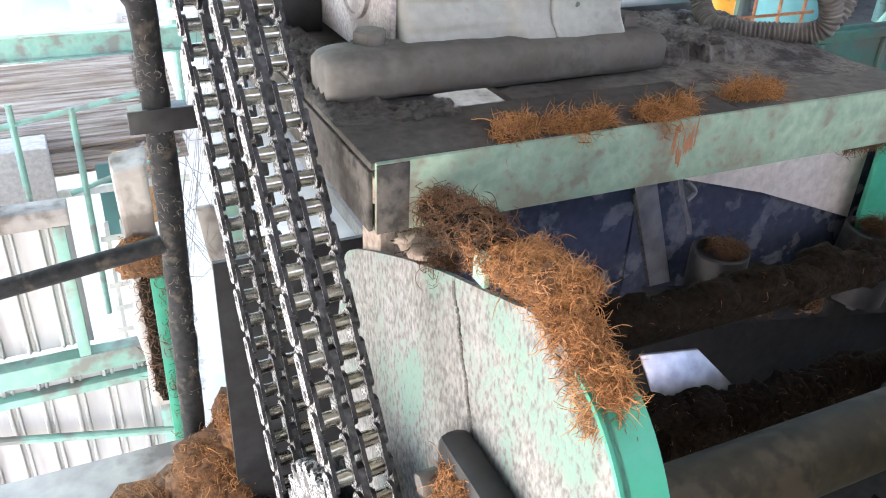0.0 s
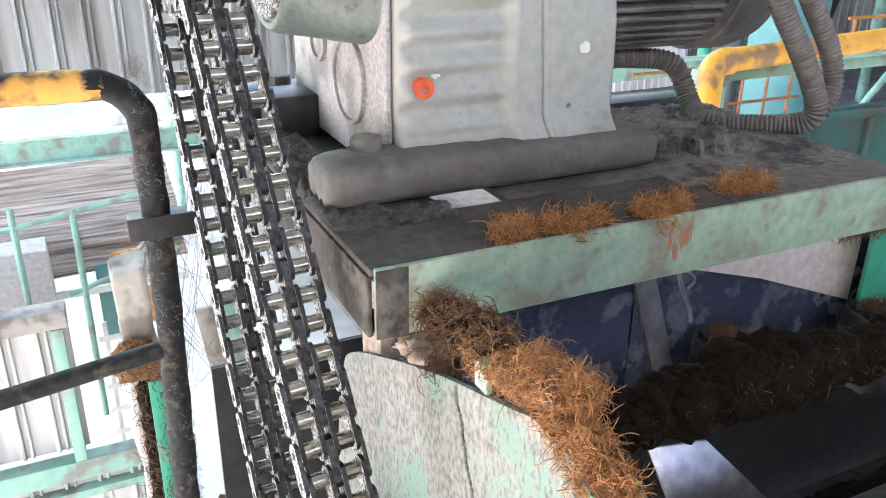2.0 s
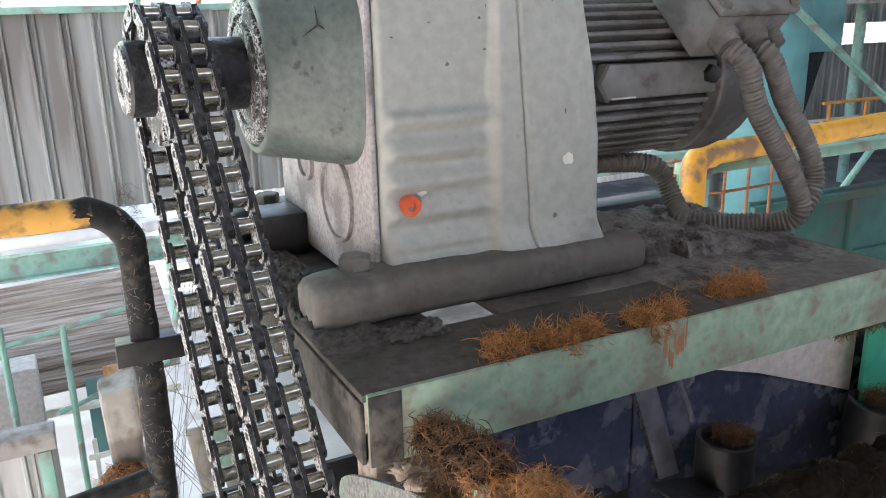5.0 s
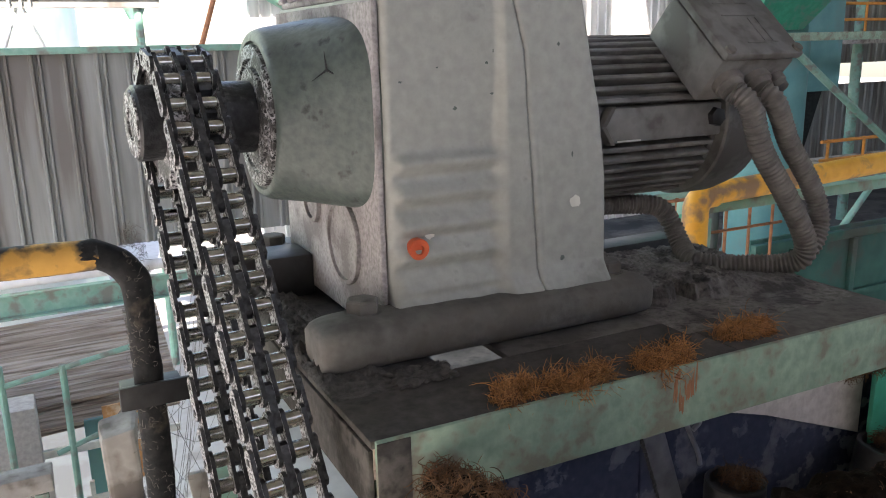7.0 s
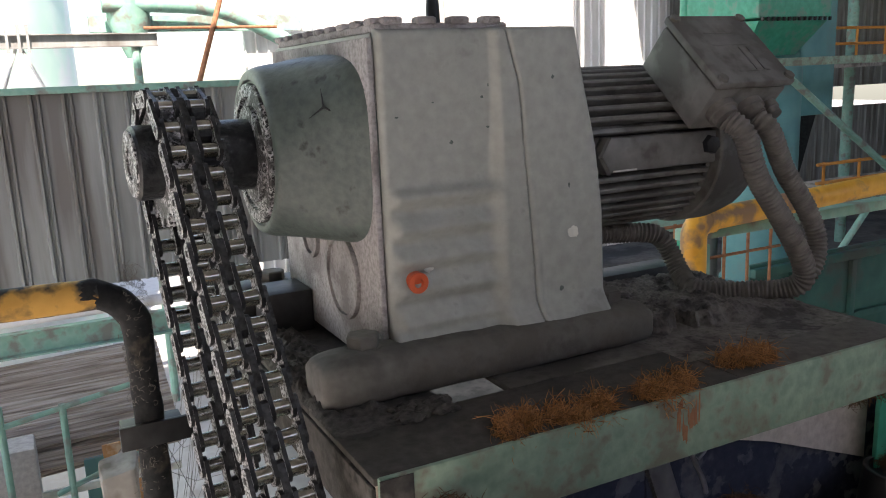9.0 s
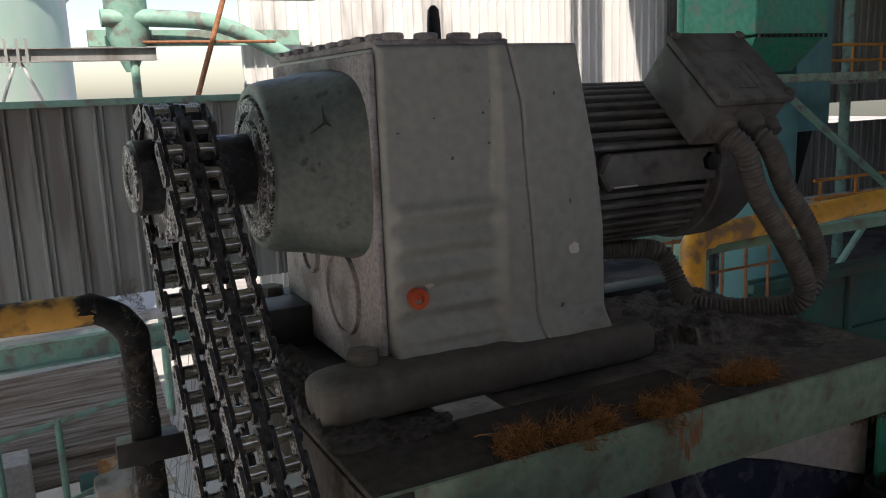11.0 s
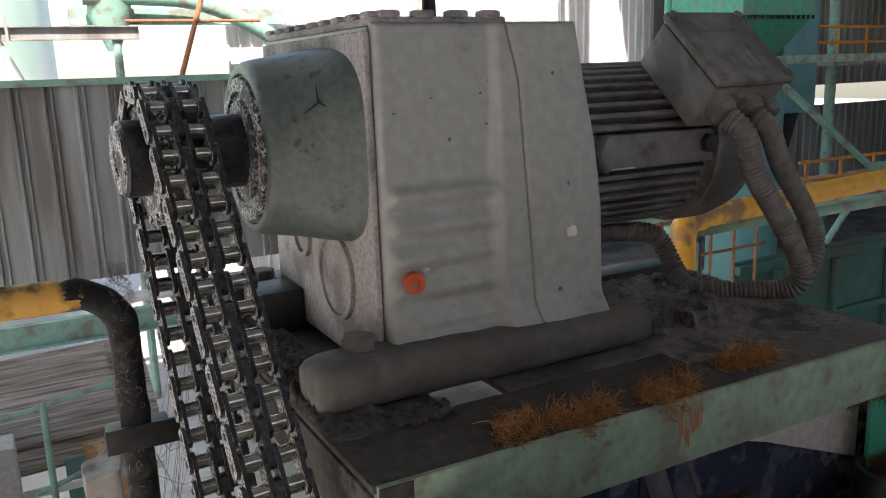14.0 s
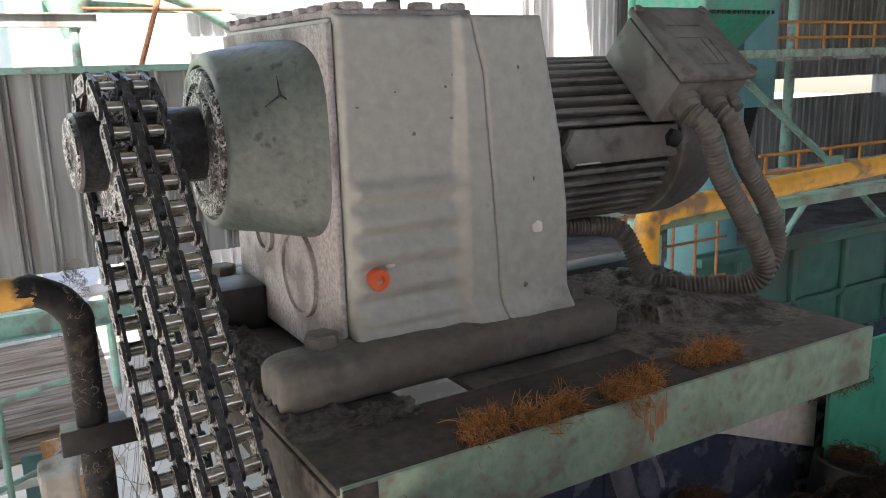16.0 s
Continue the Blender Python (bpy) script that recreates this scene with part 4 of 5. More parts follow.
# floor coloured black to stand in for the shade under the reel
tagged(part("floor", nbox(-0.2, 2.2, -1.5, 0.16, -0.985, -0.965), M_BLACK), "trough floor under the reel, black in place of shade", "floor", kind="structure")
for x, y, z, ax, r, h in ((0.645, 0.08, -0.52, (0, 0, 1), 0.050, 0.085), (0.985, 0.05, -0.585, (0.1, -0.05, 1), 0.060, 0.14)):
    st = thing("stub_post", "short black steel stub with fibre on its rim", "stub", (x, y, z), "stubs in the trough")
    part("tube", lathe(bmesh.new(), (0, 0, 0), ax, [(0, r), (h - 0.002, r), (h, r - 0.002), (h, r - 0.008), (h - 0.02, r - 0.009), (h - 0.02, 0.002)], 32), M_BLACK, st)
    bm = bmesh.new()
    strands(bm, [((ax[0] * h + r * 0.3, 0, h), (r * 0.7, r * 0.8, 0.012))], 350, 0.03, 0.0005, seed=int(x * 100))
    part("fibre", bm, M_FIBRED, st, "", 80)
ang = thing("angle_rail", "dark steel angle rail with bolts and fibre tufts", "rail", (0.5, 0.05, -0.49))
bm = nbox(0.0, 1.2, -0.006, 0, -0.05, 0.0, bevel=0.001)
box(bm, 0.0, 1.2, 0.0005, 0.05, -0.006, 0.0, 0.001)
bmesh.ops.rotate(bm, verts=bm.verts, cent=(0, 0, 0), matrix=Matrix.Rotation(radians(11), 3, "Y"))
part("angle", bm, M_BLACK, ang)
for i in range(7):
    x = 0.10 + i * 0.13
    bm = bmesh.new()
    lathe(bm, (x, -0.006, -0.022 - x * 0.194), (0, -1, 0), [(0, 0.013), (0.006, 0.012), (0.012, 0.010)], 10)
    part("bolt", bm, M_SHINE, ang)
    if i in (1, 2, 4):
        bm = bmesh.new()
        blob(bm, (x, -0.012, -0.01 - x * 0.194), (0.022, 0.016, 0.02), 2, 0.4, i)
        strands(bm, [((x, -0.012, -0.01 - x * 0.194), (0.026, 0.02, 0.024))], 300, 0.03, 0.0006, seed=i, mi=1)
        part("fibre", bm, [M_CORED, M_FIBRED], ang, "", 80)
sp = thing("baffle_plate", "scratched bare steel baffle plate in the dark trough", "plate", (0, 0.0, 0))
bm = bmesh.new()
prism(bm, [(0.45, -0.565), (0.57, -0.58), (0.67, -0.69), (0.68, -0.80), (0.48, -0.70)], -0.003, 0.003, 0.001, 1)
for v in bm.verts:
    v.co.y += (v.co.z + 0.6) * 0.55
part("sheet", bm, M_SHINE, sp)
bm = bmesh.new()
tube(bm, spline([(0.51, 0.011, -0.585), (0.53, -0.012, -0.63), (0.56, -0.050, -0.70)], 6), 0.0014, 6)
part("scratch", bm, M_WHITE, sp, "pale scratch")
# pale block and small shelf under the deck corner
tagged(part("packing_block", nbox(-0.055, 0.02, -0.09, -0.03, -0.245, -0.125, bevel=0.004), M_LINT), "pale dusty packing block under the deck", "block")

# ---- pipes at the back of the chain ----
pr = thing("guard_rail", "dirty black pipe guard rail with peeling yellow paint", "rail", (-0.24, 0.30, -0.60))
bm = bmesh.new()
tube(bm, spline([(-0.005, 0, -0.30), (0.0, 0, 0.0), (0.008, 0, 0.30), (0.008, 0, 0.55), (0.0, 0, 0.605), (-0.035, 0, 0.632), (-0.09, 0, 0.632), (-0.45, 0, 0.64)], 10), 0.019, 20)
part("upright", rough_up(bm, 0.003, 30), M_PIPE, pr)
part("paint_sleeve", lathe(bmesh.new(), (-0.035, 0, 0.6318), (-1, 0, 0.02), [(0, 0.0196), (0.04, 0.0206), (0.45, 0.0208)], 20), M_YELLOWD, pr, "peeling yellow paint")
bm = bmesh.new()
strands(bm, [((0.006, 0, 0.20 + 0.1 * k), (0.021, 0.021, 0.07)) for k in range(-2, 5)], 1900, 0.018, 0.0003, seed=61)
part("lint", bm, M_WEB, pr, "grey lint clinging to the pipe", 80)
part("clamp", nbox(-0.032, 0.060, -0.026, -0.018, 0.422, 0.455, bevel=0.002), M_BLACK, pr)
part("clamp", nbox(-0.028, 0.050, -0.0175, 0.026, 0.430, 0.448, bevel=0.002), M_BLACK, pr)
part("cross_pipe", tube(bmesh.new(), [(0, 0, 0.24), (-0.5, 0, 0.175)], 0.014, 16), M_PIPE, pr)

# ---- background, left ----
tagged(part("ground", nbox(-60, 60, -60, 60, -3.2, -3.0), M_GROUND), "pale dusty ground of the yard", "ground", kind="structure")
wall = tagged(part("wall_back", corrugated(5.0, 1.16, 0.173, 0.02), M_ZINC), "grey weathered box-rib sheet wall with a green top rail", "wall", kind="structure")
wall.location = (-3.4, 4.5, -0.885)
tagged(part("trim", nbox(-3.4, 1.6, 4.44, 4.56, 0.275, 0.315, bevel=0.004), M_GREENF), "mint-green rail along the wall top", "rail", kind="structure")
ch = thing("green_channel", "pale green steel channel running below the sheet wall", "beam", (0, 4.4, -1.1))
part("web", nbox(-3.4, 1.6, 0, 0.01, -0.11, 0.02), M_GREENF, ch)
part("flange", nbox(-3.4, 1.6, -0.06, 0.0, 0.02, 0.03), M_GREENF, ch)
part("flange", nbox(-3.4, 1.6, -0.06, 0.0, -0.12, -0.11), M_GREENF, ch)
part("pipe", tube(bmesh.new(), [(-3.4, -0.03, 0.10), (1.6, -0.03, 0.10)], 0.035, 14), M_ZINCL, ch)

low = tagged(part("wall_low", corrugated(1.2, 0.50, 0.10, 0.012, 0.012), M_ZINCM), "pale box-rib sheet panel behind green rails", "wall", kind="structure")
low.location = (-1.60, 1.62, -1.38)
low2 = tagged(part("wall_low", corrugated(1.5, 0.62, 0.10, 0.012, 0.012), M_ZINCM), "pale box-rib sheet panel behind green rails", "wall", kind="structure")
low2.location = (-1.70, 1.60, -2.10)
fr = thing("panel_support", "mint-green steel frame holding pale sheet panels", "panel frame", (-0.45, 1.58, -1.42))
part("beam", nbox(-1.2, 0.24, -0.03, 0.03, -0.04, 0.03, bevel=0.004), M_GREENF, fr)
part("beam", nbox(-1.2, 0.24, -0.02, 0.03, -0.12, -0.09, bevel=0.004), M_GREENF, fr)
part("dirty_cap", rough_up(nbox(-1.2, 0.05, -0.04, 0.05, 0.50, 0.56, bevel=0.008), 0.006, 9), M_CONC, fr)
part("post", nbox(0.0, 0.035, -0.03, 0.02, 0.03, 0.50, bevel=0.003), M_GREENF, fr)
part("rail", tube(bmesh.new(), [(-0.6, -0.03, -0.05 - 0.10), (0.26, -0.03, -0.36)], 0.014, 10), M_GREENF, fr)
part("post", nbox(0.215, 0.25, -0.03, 0.02, -1.6, -0.04, bevel=0.003), M_GREENF, fr)
# stack of old sheets
for k in range(7):
    bm = corrugated(0.46 - 0.012 * k, 1.7, 0.034, 0.009, 0.007, double=False)
    bmesh.ops.rotate(bm, verts=bm.verts, cent=(0, 0, 0), matrix=Matrix.Rotation(radians(-90), 3, "Y"))
    bmesh.ops.translate(bm, verts=bm.verts, vec=(1.7, 0, 0))
    ob = tagged(part("old_sheet", bm, M_RUSTY), "weathered brown roofing sheet in a slipped stack", "roofing sheet", group="stack of old sheets")
    ob.matrix_world = pose(-1.62 - 0.05 * (k * 3 % 5), 2.36 + 0.012 * k, -1.15 + 0.020 * k, -56 + k * 1.2, 0, 2) @ pose(0, 0, 0, 0, -1.5 + 0.9 * (k % 4), 0)
tagged(part("broken_board", nbox(-0.55, 0.05, 2.30, 2.32, -1.17, -1.14, bevel=0.003), M_WHITE), "pale chipped board under the sheet stack", "board")
bm = bmesh.new()
for k, (a, b) in enumerate((((-0.16, -1.10), (-0.02, -0.93)), ((-0.12, -1.12), (0.02, -1.02)), ((-0.20, -1.08), (-0.10, -0.98)))):
    tube(bm, [(a[0], 2.29 - 0.01 * k, a[1]), (b[0], 2.31 - 0.01 * k, b[1])], 0.011, 5)
tagged(part("splintered_laths", bm, M_RUSTY), "splintered grey laths sticking out of the stack", "laths", kind="stuff")
sp2 = thing("hand_rail", "pale green hand rail of a stair outside", "rail", (-0.34, 2.2, -1.25))
part("post", tube(bmesh.new(), [(0, 0, -0.4), (0.004, 0, 0.47)], 0.012, 10), M_GREENF, sp2)
part("post", tube(bmesh.new(), [(-0.19, 0, 0.0), (-0.19, 0, 0.50)], 0.012, 10), M_GREENF, sp2)
part("rail", tube(bmesh.new(), [(-0.6, 0, 0.36), (0.27, 0, 0.50)], 0.010, 10), M_GREENF, sp2)
part("rail", tube(bmesh.new(), [(-0.05, 0, 0.14), (0.35, 0, 0.26)], 0.010, 10), M_GREENF, sp2)
tagged(part("low_wall", nbox(-1.6, -0.44, 2.25, 2.40, -1.45, -0.94, bevel=0.01), M_PINK), "pinkish plastered low wall", "wall", kind="structure")
tagged(part("teal_board", nbox(-0.29, -0.20, 2.42, 2.44, -1.42, -1.10, bevel=0.003), M_TEAL), "teal painted board leaning outside", "board")
bm = nbox(-0.21, -0.02, 2.36, 2.37, -1.36, -1.03, bevel=0.002)
tagged(part("tan_sheet", rough_up(bm, 0.02, 6), M_TAN), "tan crumpled sheet hanging outside", "sheet")
ld = thing("white_frame", "white welded steel frame standing outside in the sun", "frame", (-0.30, 2.3, -1.85))
for x in (0, 0.06, 0.12):
    part("post", nbox(x, x + 0.018, 0, 0.018, -0.5, 0.55, bevel=0.002), M_WHITE, ld)
for k in range(8):
    part("rung", nbox(-0.02, 0.16, -0.004, -0.0005, -0.3 + k * 0.11, -0.275 + k * 0.11, bevel=0.001), M_WHITE, ld)
# broken post near the chain with hanging fibre
bm = nbox(-0.285, -0.215, 0.78, 0.86, -1.05, -0.43, bevel=0.01)
bmesh.ops.subdivide_edges(bm, edges=bm.edges, cuts=5, use_grid_fill=True)
tagged(part("concrete_post", rough_up(bm, 0.02, 9), M_CONC), "crumbling stained concrete post furred with fibre", "post")
fibre_heap("coir_tuft", "pale brown fibre hanging on the post", [((-0.265, 0.76, -0.63), (0.05, 0.03, 0.045)), ((-0.235, 0.76, -0.64), (0.035, 0.03, 0.035))], 2600, 0.035, False, 71, 0.0005)
fibre_heap("coir_tuft", "dark fibre hanging down the post", [((-0.25, 0.76, -0.72 - 0.06 * k), (0.022, 0.02, 0.05)) for k in range(5)], 900, 0.05, True, 72, 0.0007)
gp = thing("green_post", "green steel angle post with lint on it", "post", (-0.235, 0.68, -1.5))
part("angle", nbox(-0.018, 0.018, 0, 0.006, -1.5, 0.86, bevel=0.001), M_GREENB, gp)
part("angle", nbox(0.0125, 0.018, 0.0065, 0.03, -1.5, 0.86, bevel=0.001), M_GREENB, gp)
bm = bmesh.new()
strands(bm, [((0.015, 0, 0.1 + 0.15 * k), (0.03, 0.02, 0.09)) for k in range(6)], 900, 0.04, 0.0006, seed=75)
part("lint", bm, M_FIBRED, gp, "", 80)
for x0, x1, m in ((-0.155, -0.075, M_CONC), (-0.115, -0.02, M_GREENF)):
    bm = nbox(-0.016, 0.016, 0, 0.012, 0, 0.62, bevel=0.002)
    for v in bm.verts:
        v.co.x += (x1 - x0) * (0.62 - v.co.z) / 0.62
    ob = tagged(part("brace", bm, m), "pale slanted brace behind the chain", "brace", group="braces behind the chain")
    ob.location = (x0, 0.5, -1.03)
# fibre heap on its shelf
tagged(part("shelf", nbox(-0.60, -0.09, 0.08, 0.5, -0.93, -0.91, bevel=0.004), M_CONC), "dark ledge holding a fibre heap", "ledge", kind="structure")
fibre_heap("coir_heap", "light brown coir heap piled against the pipe", [((-0.30, 0.21, -0.84), (0.14, 0.10, 0.08)), ((-0.22, 0.22, -0.78), (0.08, 0.07, 0.10)), ((-0.175, 0.23, -0.70), (0.045, 0.05, 0.09)), ((-0.36, 0.2, -0.87), (0.09, 0.09, 0.05)), ((-0.20, 0.15, -0.85), (0.09, 0.08, 0.07))], 14000, 0.035, False, 81, 0.00045)
# cobwebs between pipe and chain
bm = bmesh.new()
rnd = random.Random(9)
for k in range(26):
    a = Vector((-0.225 + rnd.uniform(-0.01, 0.02), 0.30, rnd.uniform(-0.45, -0.15)))
    b = Vector((-0.14 + rnd.uniform(-0.03, 0.05), 0.45, rnd.uniform(-0.6, -0.05)))
    mid = (a + b) / 2 + Vector((0, 0, -0.02))
    tube(bm, [a, mid, b], 0.0005, 3)
tagged(part("cobweb", bm, M_WEB), "dusty cobweb threads behind the chain", "cobweb", kind="stuff")

# yard behind the wall
si = thing("silo", "pale green silo in the bright yard", "silo", (-2.6, 9.5, -3))
bm = bmesh.new()
lathe(bm, (0, 0, 0), (0, 0, 1), [(0, 2.9), (9, 2.9)], 64)
part("shell", bm, M_SILO, si)
for z in (3.2, 4.4):
    part("band", lathe(bmesh.new(), (0, 0, z), (0, 0, 1), [(0, 2.91), (0.03, 2.94), (0.06, 2.91)], 64, caps=False), M_SILO, si)
ib = thing("steel_girder", "grey steel girder on a braced stand in the yard", "girder", (0, 6.2, 0.62))
bm = nbox(-3, 0.72, 0, 0.008, 0.0, 0.085)
box(bm, -3, 0.72, -0.04, 0.05, 0.0855, 0.094)
box(bm, -3, 0.72, -0.04, 0.05, -0.009, -0.0005)
part("girder", bm, M_ZINC, ib)
for a, b in ((-0.30, -0.45), (-0.26, -0.10)):
    part("leg", tube(bmesh.new(), [(a, 0, -0.01), (b, 0, -0.40)], 0.012, 8), M_ZINCL, ib)
part("leg", tube(bmesh.new(), [(0.55, 0.02, -0.01), (0.55, 0.02, -3.0)], 0.035, 10), M_GREENF, ib)
for x in (-0.36, -0.28, -0.22):
    part("bracket", nbox(x, x + 0.02, -0.05, -0.042, -0.04, 0.16), M_ZINC, ib)
du = thing("green_duct", "mint-green duct with a bend between silo and wall", "duct", (0, 6.9, 0.9))
part("pipe", tube(bmesh.new(), spline([(0.4, 0, 0.10), (0.9, 0, 0.10), (1.35, 0, 0.06), (1.75, 0, -0.10), (2.1, 0, -0.34), (2.3, 0, -0.8)], 8), 0.075, 16), M_GREENF, du)
part("hopper", lathe(bmesh.new(), (0.62, 0.1, -0.35), (0, 0, 1), [(0, 0.05), (0.3, 0.18), (1.6, 0.18)], 24), M_GREENF, du)
part("beam", nbox(0.3, 2.2, 0.2, 0.3, -0.12, 0.02), M_GREENF, du)
part("beam", nbox(0.3, 2.4, 0.2, 0.3, 0.30, 0.40), M_GREENF, du)
part("prop", tube(bmesh.new(), [(0.90, -0.2, -0.52), (1.27, -0.2, 0.53)], 0.022, 10), M_RUST, ib, "rusty leaning prop")
part("cross_bar", tube(bmesh.new(), [(0.60, -0.18, 0.12), (1.65, -0.18, 0.12)], 0.012, 8), M_RUST, ib, "rusty cross bar")
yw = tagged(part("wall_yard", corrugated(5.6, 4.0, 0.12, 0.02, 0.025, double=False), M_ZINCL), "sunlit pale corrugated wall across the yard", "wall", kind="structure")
yw.location = (1.75, 7.6, -2.0)

# ---- background, right ----
yp = thing("yellow_pipe", "yellow painted gas pipe with an elbow down", "pipe", (1.34, 0.9, -0.15))
part("run", tube(bmesh.new(), spline([(0.025, 0, 0.0), (0.05, 0, 0.003), (0.5, 0, 0.020), (2.5, 0, 0.10)], 8), 0.033, 20), M_YELLOW, yp)
part("elbow", tube(bmesh.new(), [(0.025 - 0.042 * math.sin(a), 0, -0.042 + 0.042 * math.cos(a)) for a in [k * math.pi / 16 for k in range(9)]] + [(-0.017, 0, -0.75)], 0.037, 20), M_YELLOW, yp, "rust-flecked yellow elbow and drop pipe")
part("collar", lathe(bmesh.new(), (0.02, 0, 0), (1, 0, 0.03), [(0, 0.038), (0.03, 0.038)], 20), M_YELLOW, yp)
tagged(part("green_beam", nbox(1.40, 5.0, 1.00, 1.06, -0.235, -0.200, bevel=0.003), M_GREENF), "mint-green angle under the yellow pipe", "beam")
tagged(part("green_post", nbox(1.40, 1.44, 0.95, 0.99, -2.2, -0.236, bevel=0.003), M_GREENF), "mint-green steel post beside the yellow pipe", "post")

# unseen roof, its edges placed to shade the machine and spare the yard
tagged(part("ceiling", nbox(-2.3, 17, -5.0, 3.6, 3.6, 3.7), M_DARK), "unseen grey roof added to shade the machine and the hall", "ceiling", kind="structure")
# unseen walls at the viewer's back, heights chosen to limit the light let in
tagged(part("unseen_wall_front", nbox(-2.3, 3.0, -5.1, -5.0, -3, 2.7), M_ZINC), "unseen wall added behind the viewer to cut front light", "wall", kind="structure")
tagged(part("unseen_wall_front", nbox(3.002, 17, -5.1, -5.0, -3, 2.0), M_ZINC), "unseen low wall added to limit light from the front right", "wall", kind="structure")
# unseen cladding added to hold back light from the left
tagged(part("unseen_wall_left", nbox(-2.4, -2.3, -5.0, 1.6, 0.1, 3.6), M_ZINC), "unseen cladding added to cut light from the left", "wall", kind="structure")
# unseen roof part, added to keep the right of the hall dark
tagged(part("ceiling", nbox(6.2, 17, 3.61, 10, 3.6, 3.7), M_DARK), "unseen grey roof added to shade the machine and the hall", "ceiling", kind="structure")
# unseen wall added only to close off the right
tagged(part("unseen_wall_right", nbox(17, 17.1, -3.5, 10, -3, 3.6), M_ZINC), "sheet wall closing the hall", "wall", kind="structure")
ew = tagged(part("wall_end", corrugated(11, 2.4, 0.2, 0.03, 0.03, double=False), M_ZINC), "weathered sheet wall at the hall's end", "wall", kind="structure")
ew.location = (6.4, 9.8, -3.0)
ew = tagged(part("wall_end", corrugated(11, 3.8, 0.2, 0.03, 0.03, double=False), M_ZINC), "weathered sheet wall at the hall's end", "wall", kind="structure")
ew.location = (6.4, 9.8, -0.22)
# columns
for x, y, r, m, lab in ((5.17, 5.0, 0.06, M_GREENB, "slim green steel column"), (5.45, 5.05, 0.17, M_ZINC, "round grey steel column"), (8.15, 6.6, 0.07, M_GREENF, "pale green steel column"), (9.6, 6.6, 0.07, M_GREENF, "pale green steel column")):
    tagged(part("column", lathe(bmesh.new(), (x, y, -3), (0, 0, 1), [(0, r * 1.5), (0.1, r * 1.5), (0.101, r), (9.5, r)], 20), m), lab, "column")
# dust collector
hp = thing("dust_hopper", "green sheet-steel hopper above a teal column", "hopper", (5.35, 4.3, 0.34))
bm = bmesh.new()
prism(bm, [(-0.42, 0.29), (0.42, 0.29), (0.42, 3.2), (-0.42, 3.2)], -0.35, 0.45, 0.01, 1)
part("bin", bm, M_GREENB, hp)
bm = bmesh.new()
a = [bm.verts.new(p) for p in ((-0.40, -0.33, 0.27), (0.40, -0.33, 0.27), (0.40, 0.43, 0.27), (-0.40, 0.43, 0.27))]
b = [bm.verts.new(p) for p in ((-0.30, -0.10, 0.0), (0.30, -0.10, 0.0), (0.30, 0.3, 0.0), (-0.30, 0.3, 0.0))]
bm.faces.new(a)
bm.faces.new(b)
for i in range(4):
    bm.faces.new((a[i], a[(i + 1) % 4], b[(i + 1) % 4], b[i]))
part("cone", bm, M_GREENB, hp)
for i in range(14):
    part("flange_bolt", nbox(-0.40 + i * 0.06, -0.385 + i * 0.06, -0.37, -0.352, 0.265, 0.295), M_BLACK, hp)
tc = thing("teal_tank", "tall teal painted cylinder tank", "tank", (5.52, 4.4, -3))
part("shell", lathe(bmesh.new(), (0, 0, 0), (0, 0, 1), [(0, 0.31), (1.3, 0.31), (1.31, 0.33), (1.36, 0.33), (1.37, 0.31), (3.28, 0.31)], 40), M_TEAL, tc)
part("side_duct", nbox(0.32, 0.78, -0.1, 0.5, 2.8, 4.6, bevel=0.01), M_TEAL, tc)
bm = bmesh.new()
lathe(bm, (0.56, 0.2, 1.9), (0, 0, 1), [(0, 0.06), (0.9, 0.30)], 4, 0.785)
part("chute", bm, M_BLACK, tc, "dark tapered chute")
# walkways
for z, x0, y in ((0.30, 8.2, 6.2), (-1.12, 6.6, 4.9)):
    wk = thing("walkway", "steel walkway with orange hand rails", "walkway", (x0, y, z), "walkways in the hall")
    part("deck", nbox(0, 8, -0.1, 0.9, -0.12, 0.0), M_CONC, wk)
    for zz in (0.17, 0.36):
        part("rail", tube(bmesh.new(), [(0.2, -0.08, zz), (8, -0.08, zz)], 0.018, 8), M_ORANGE, wk)
    for k in range(12):
        part("post", tube(bmesh.new(), [(0.3 + k * 0.55, -0.08, 0), (0.3 + k * 0.55, -0.08, 0.38)], 0.016, 8), M_ORANGE, wk)
bs = thing("braced_frame", "pale green steel frame with diagonal braces", "frame", (4.4, 3.5, 0.29))
part("beam", nbox(-0.1, 9, -0.04, 0.04, -0.04, 0.02, bevel=0.004), M_GREEND, bs)
part("brace", tube(bmesh.new(), [(0.22, 0, -0.03), (1.62, 0, -0.92)], 0.028, 10), M_GREENF, bs)
part("brace", tube(bmesh.new(), [(1.62, -0.02, -0.92), (0.80, -0.02, -1.75)], 0.028, 10), M_GREENF, bs)
part("brace", tube(bmesh.new(), [(1.62, -0.02, -0.92), (2.6, -0.02, -1.6)], 0.028, 10), M_GREENF, bs)
part("gusset", nbox(1.50, 1.74, -0.055, -0.052, -0.99, -0.86), M_GREENF, bs)
for x, zz in ((4.8, 0.0), (6.6, 0.0)):
    part("post", nbox(x - 0.05, x + 0.05, 0.1, 0.2, -3.2, 0.0), M_GREENF, bs)
    part("brace", tube(bmesh.new(), [(x, 0.15, -1.2), (x + 0.9, 0.15, -0.1)], 0.025, 8), M_GREENF, bs)
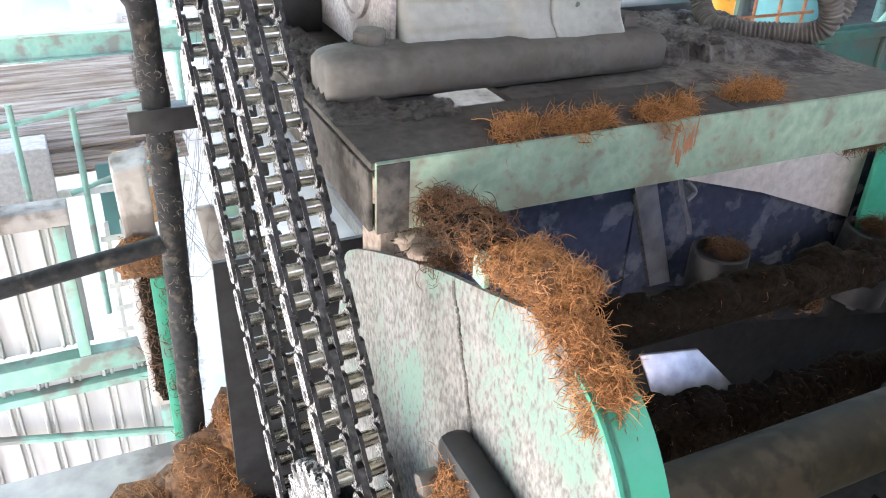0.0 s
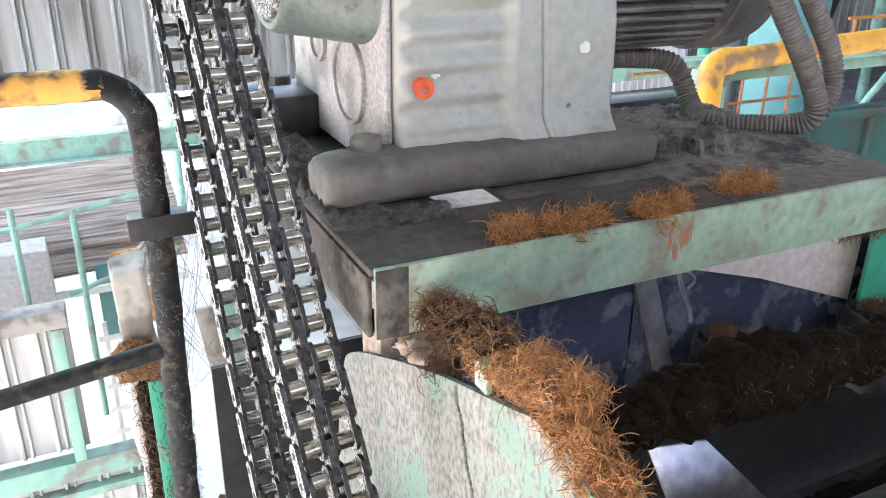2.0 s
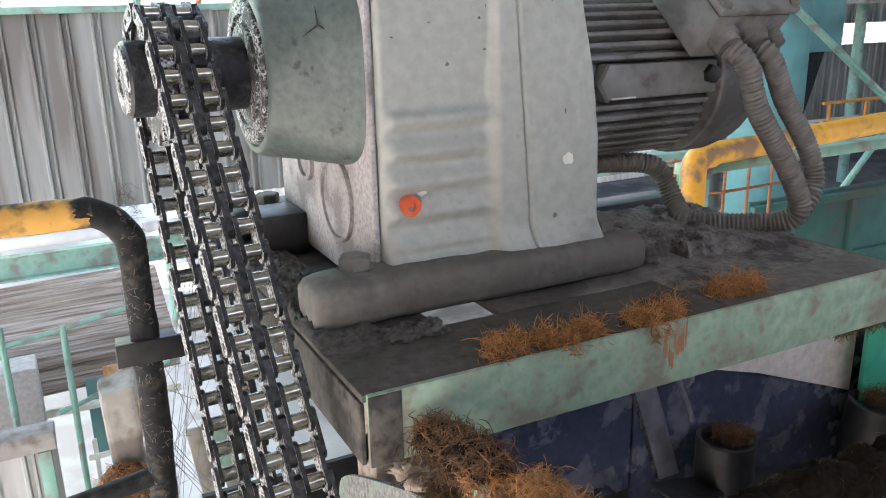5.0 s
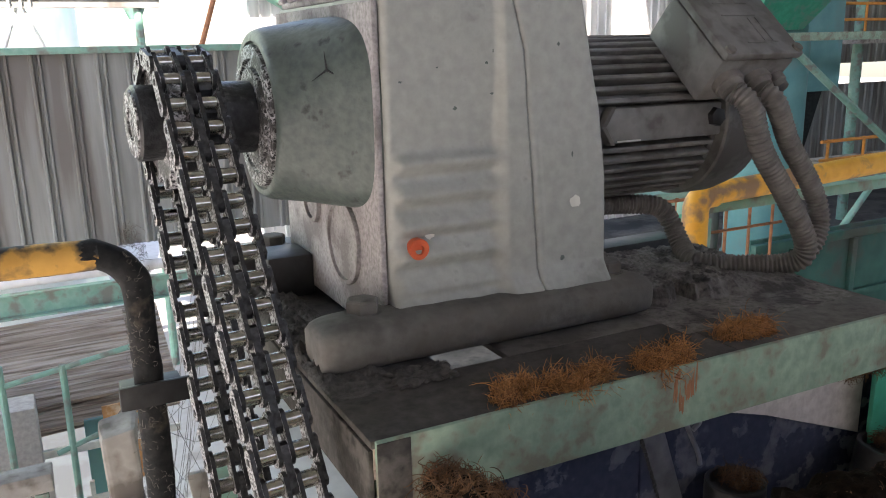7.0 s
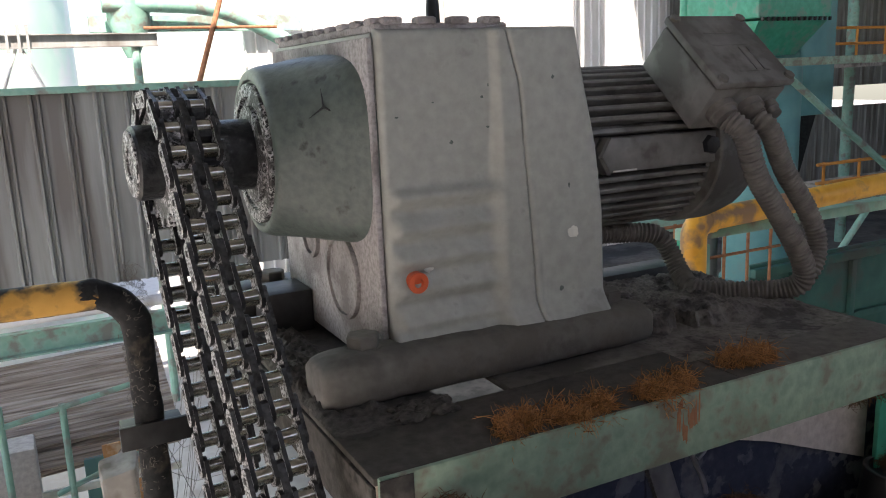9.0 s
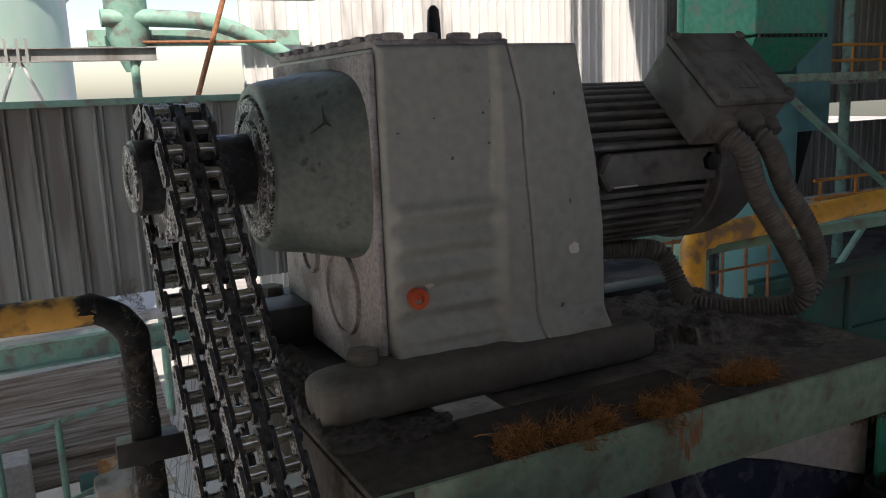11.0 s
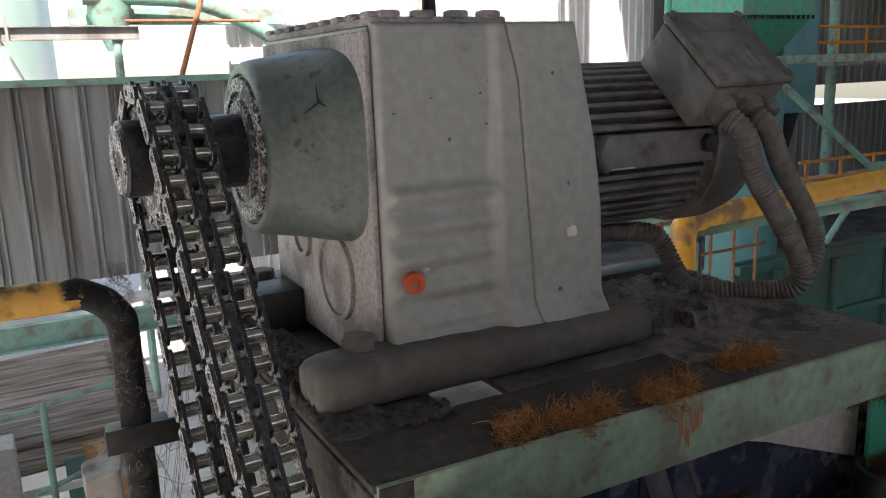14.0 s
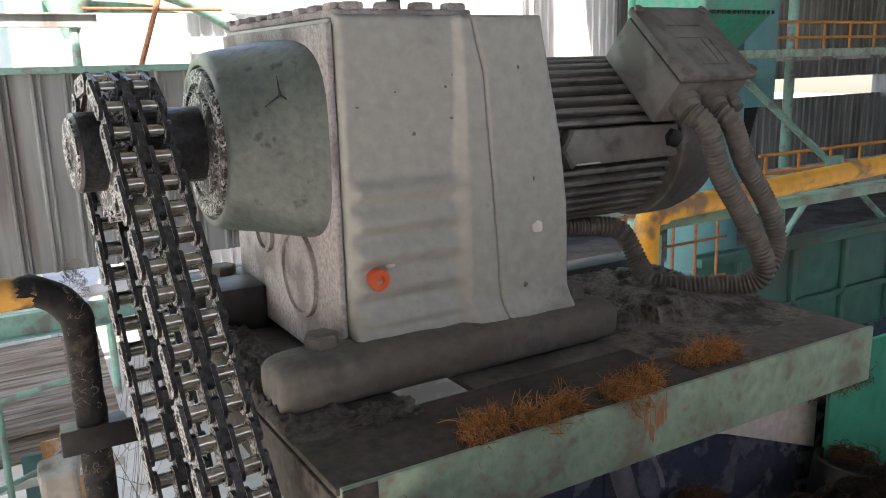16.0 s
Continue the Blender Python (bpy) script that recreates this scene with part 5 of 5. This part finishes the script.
gw = thing("green_trough", "long dark green steel trough with ribs", "trough", (3.05, 2.25, -1.0))
part("side", nbox(0, 7, 0, 0.02, -0.8, 0.22, bevel=0.003), M_TEALD, gw)
part("lip", nbox(0, 7, -0.04, -0.0005, 0.15, 0.20, bevel=0.004), M_TEALD, gw)
part("lip", nbox(0, 7, -0.03, -0.0005, -0.22, -0.18, bevel=0.004), M_TEALD, gw)
for k in range(12):
    part("rib", nbox(0.3 + k * 0.5, 0.34 + k * 0.5, -0.03, -0.001, -0.75, 0.14, bevel=0.003), M_TEALD, gw)
lr = thing("far_rail", "brown hand rail behind the yellow pipe", "rail", (2.0, 1.7, -1.2))
for k in range(5):
    part("post", tube(bmesh.new(), [(k * 0.14, 0, -0.5), (k * 0.14, 0, 0.85)], 0.007, 8), M_RUST, lr)
for z in (0.5, 0.68, 0.84):
    part("rail", tube(bmesh.new(), [(-0.3, 0, z), (0.62, 0, z)], 0.007, 8), M_RUST, lr)
tagged(part("green_beam", nbox(1.5, 3.0, 1.85, 1.95, -0.42, -0.36, bevel=0.004), M_GREENF), "mint-green beam behind the motor", "beam")
tagged(part("machine_floor", nbox(1.2, 17, 0.6, 9.7, -2.3, -2.2), M_FLOOR), "dark concrete floor of the hall", "floor", kind="structure")


# ---- movement ----
def motions():
    n = 81
    for i, ob in enumerate(LINKS):
        rows = []
        for k in range(n):
            t = k * 0.2
            s = (i + PHASE + SPEED * t) * STEP
            p, a = along(s)
            rows.append((t, pose(0, p.x - AY, p.y, math.degrees(a), 0, 0)))
        walk(ob, rows)
    w1 = SPEED * STEP / R1
    w2 = SPEED * STEP / R2
    for th, c, w, ph in ((drive, CA, w1, angF), (driven, CB, w2, angF)):
        walk(th, [(k * 0.2, pose(CX, AY, 0, 0, 0, SKEW) @ pose(0, c.x - AY, c.y, math.degrees(ph + w * k * 0.2), 0, 0)) for k in range(n)])
    walk(reel, [(k * 0.8, pose(0, QY, QZ, REEL0 + 39.0 * k * 0.8, 0, 0)) for k in range(21)])


PHASE, REEL0 = 0.510, 60
motions()
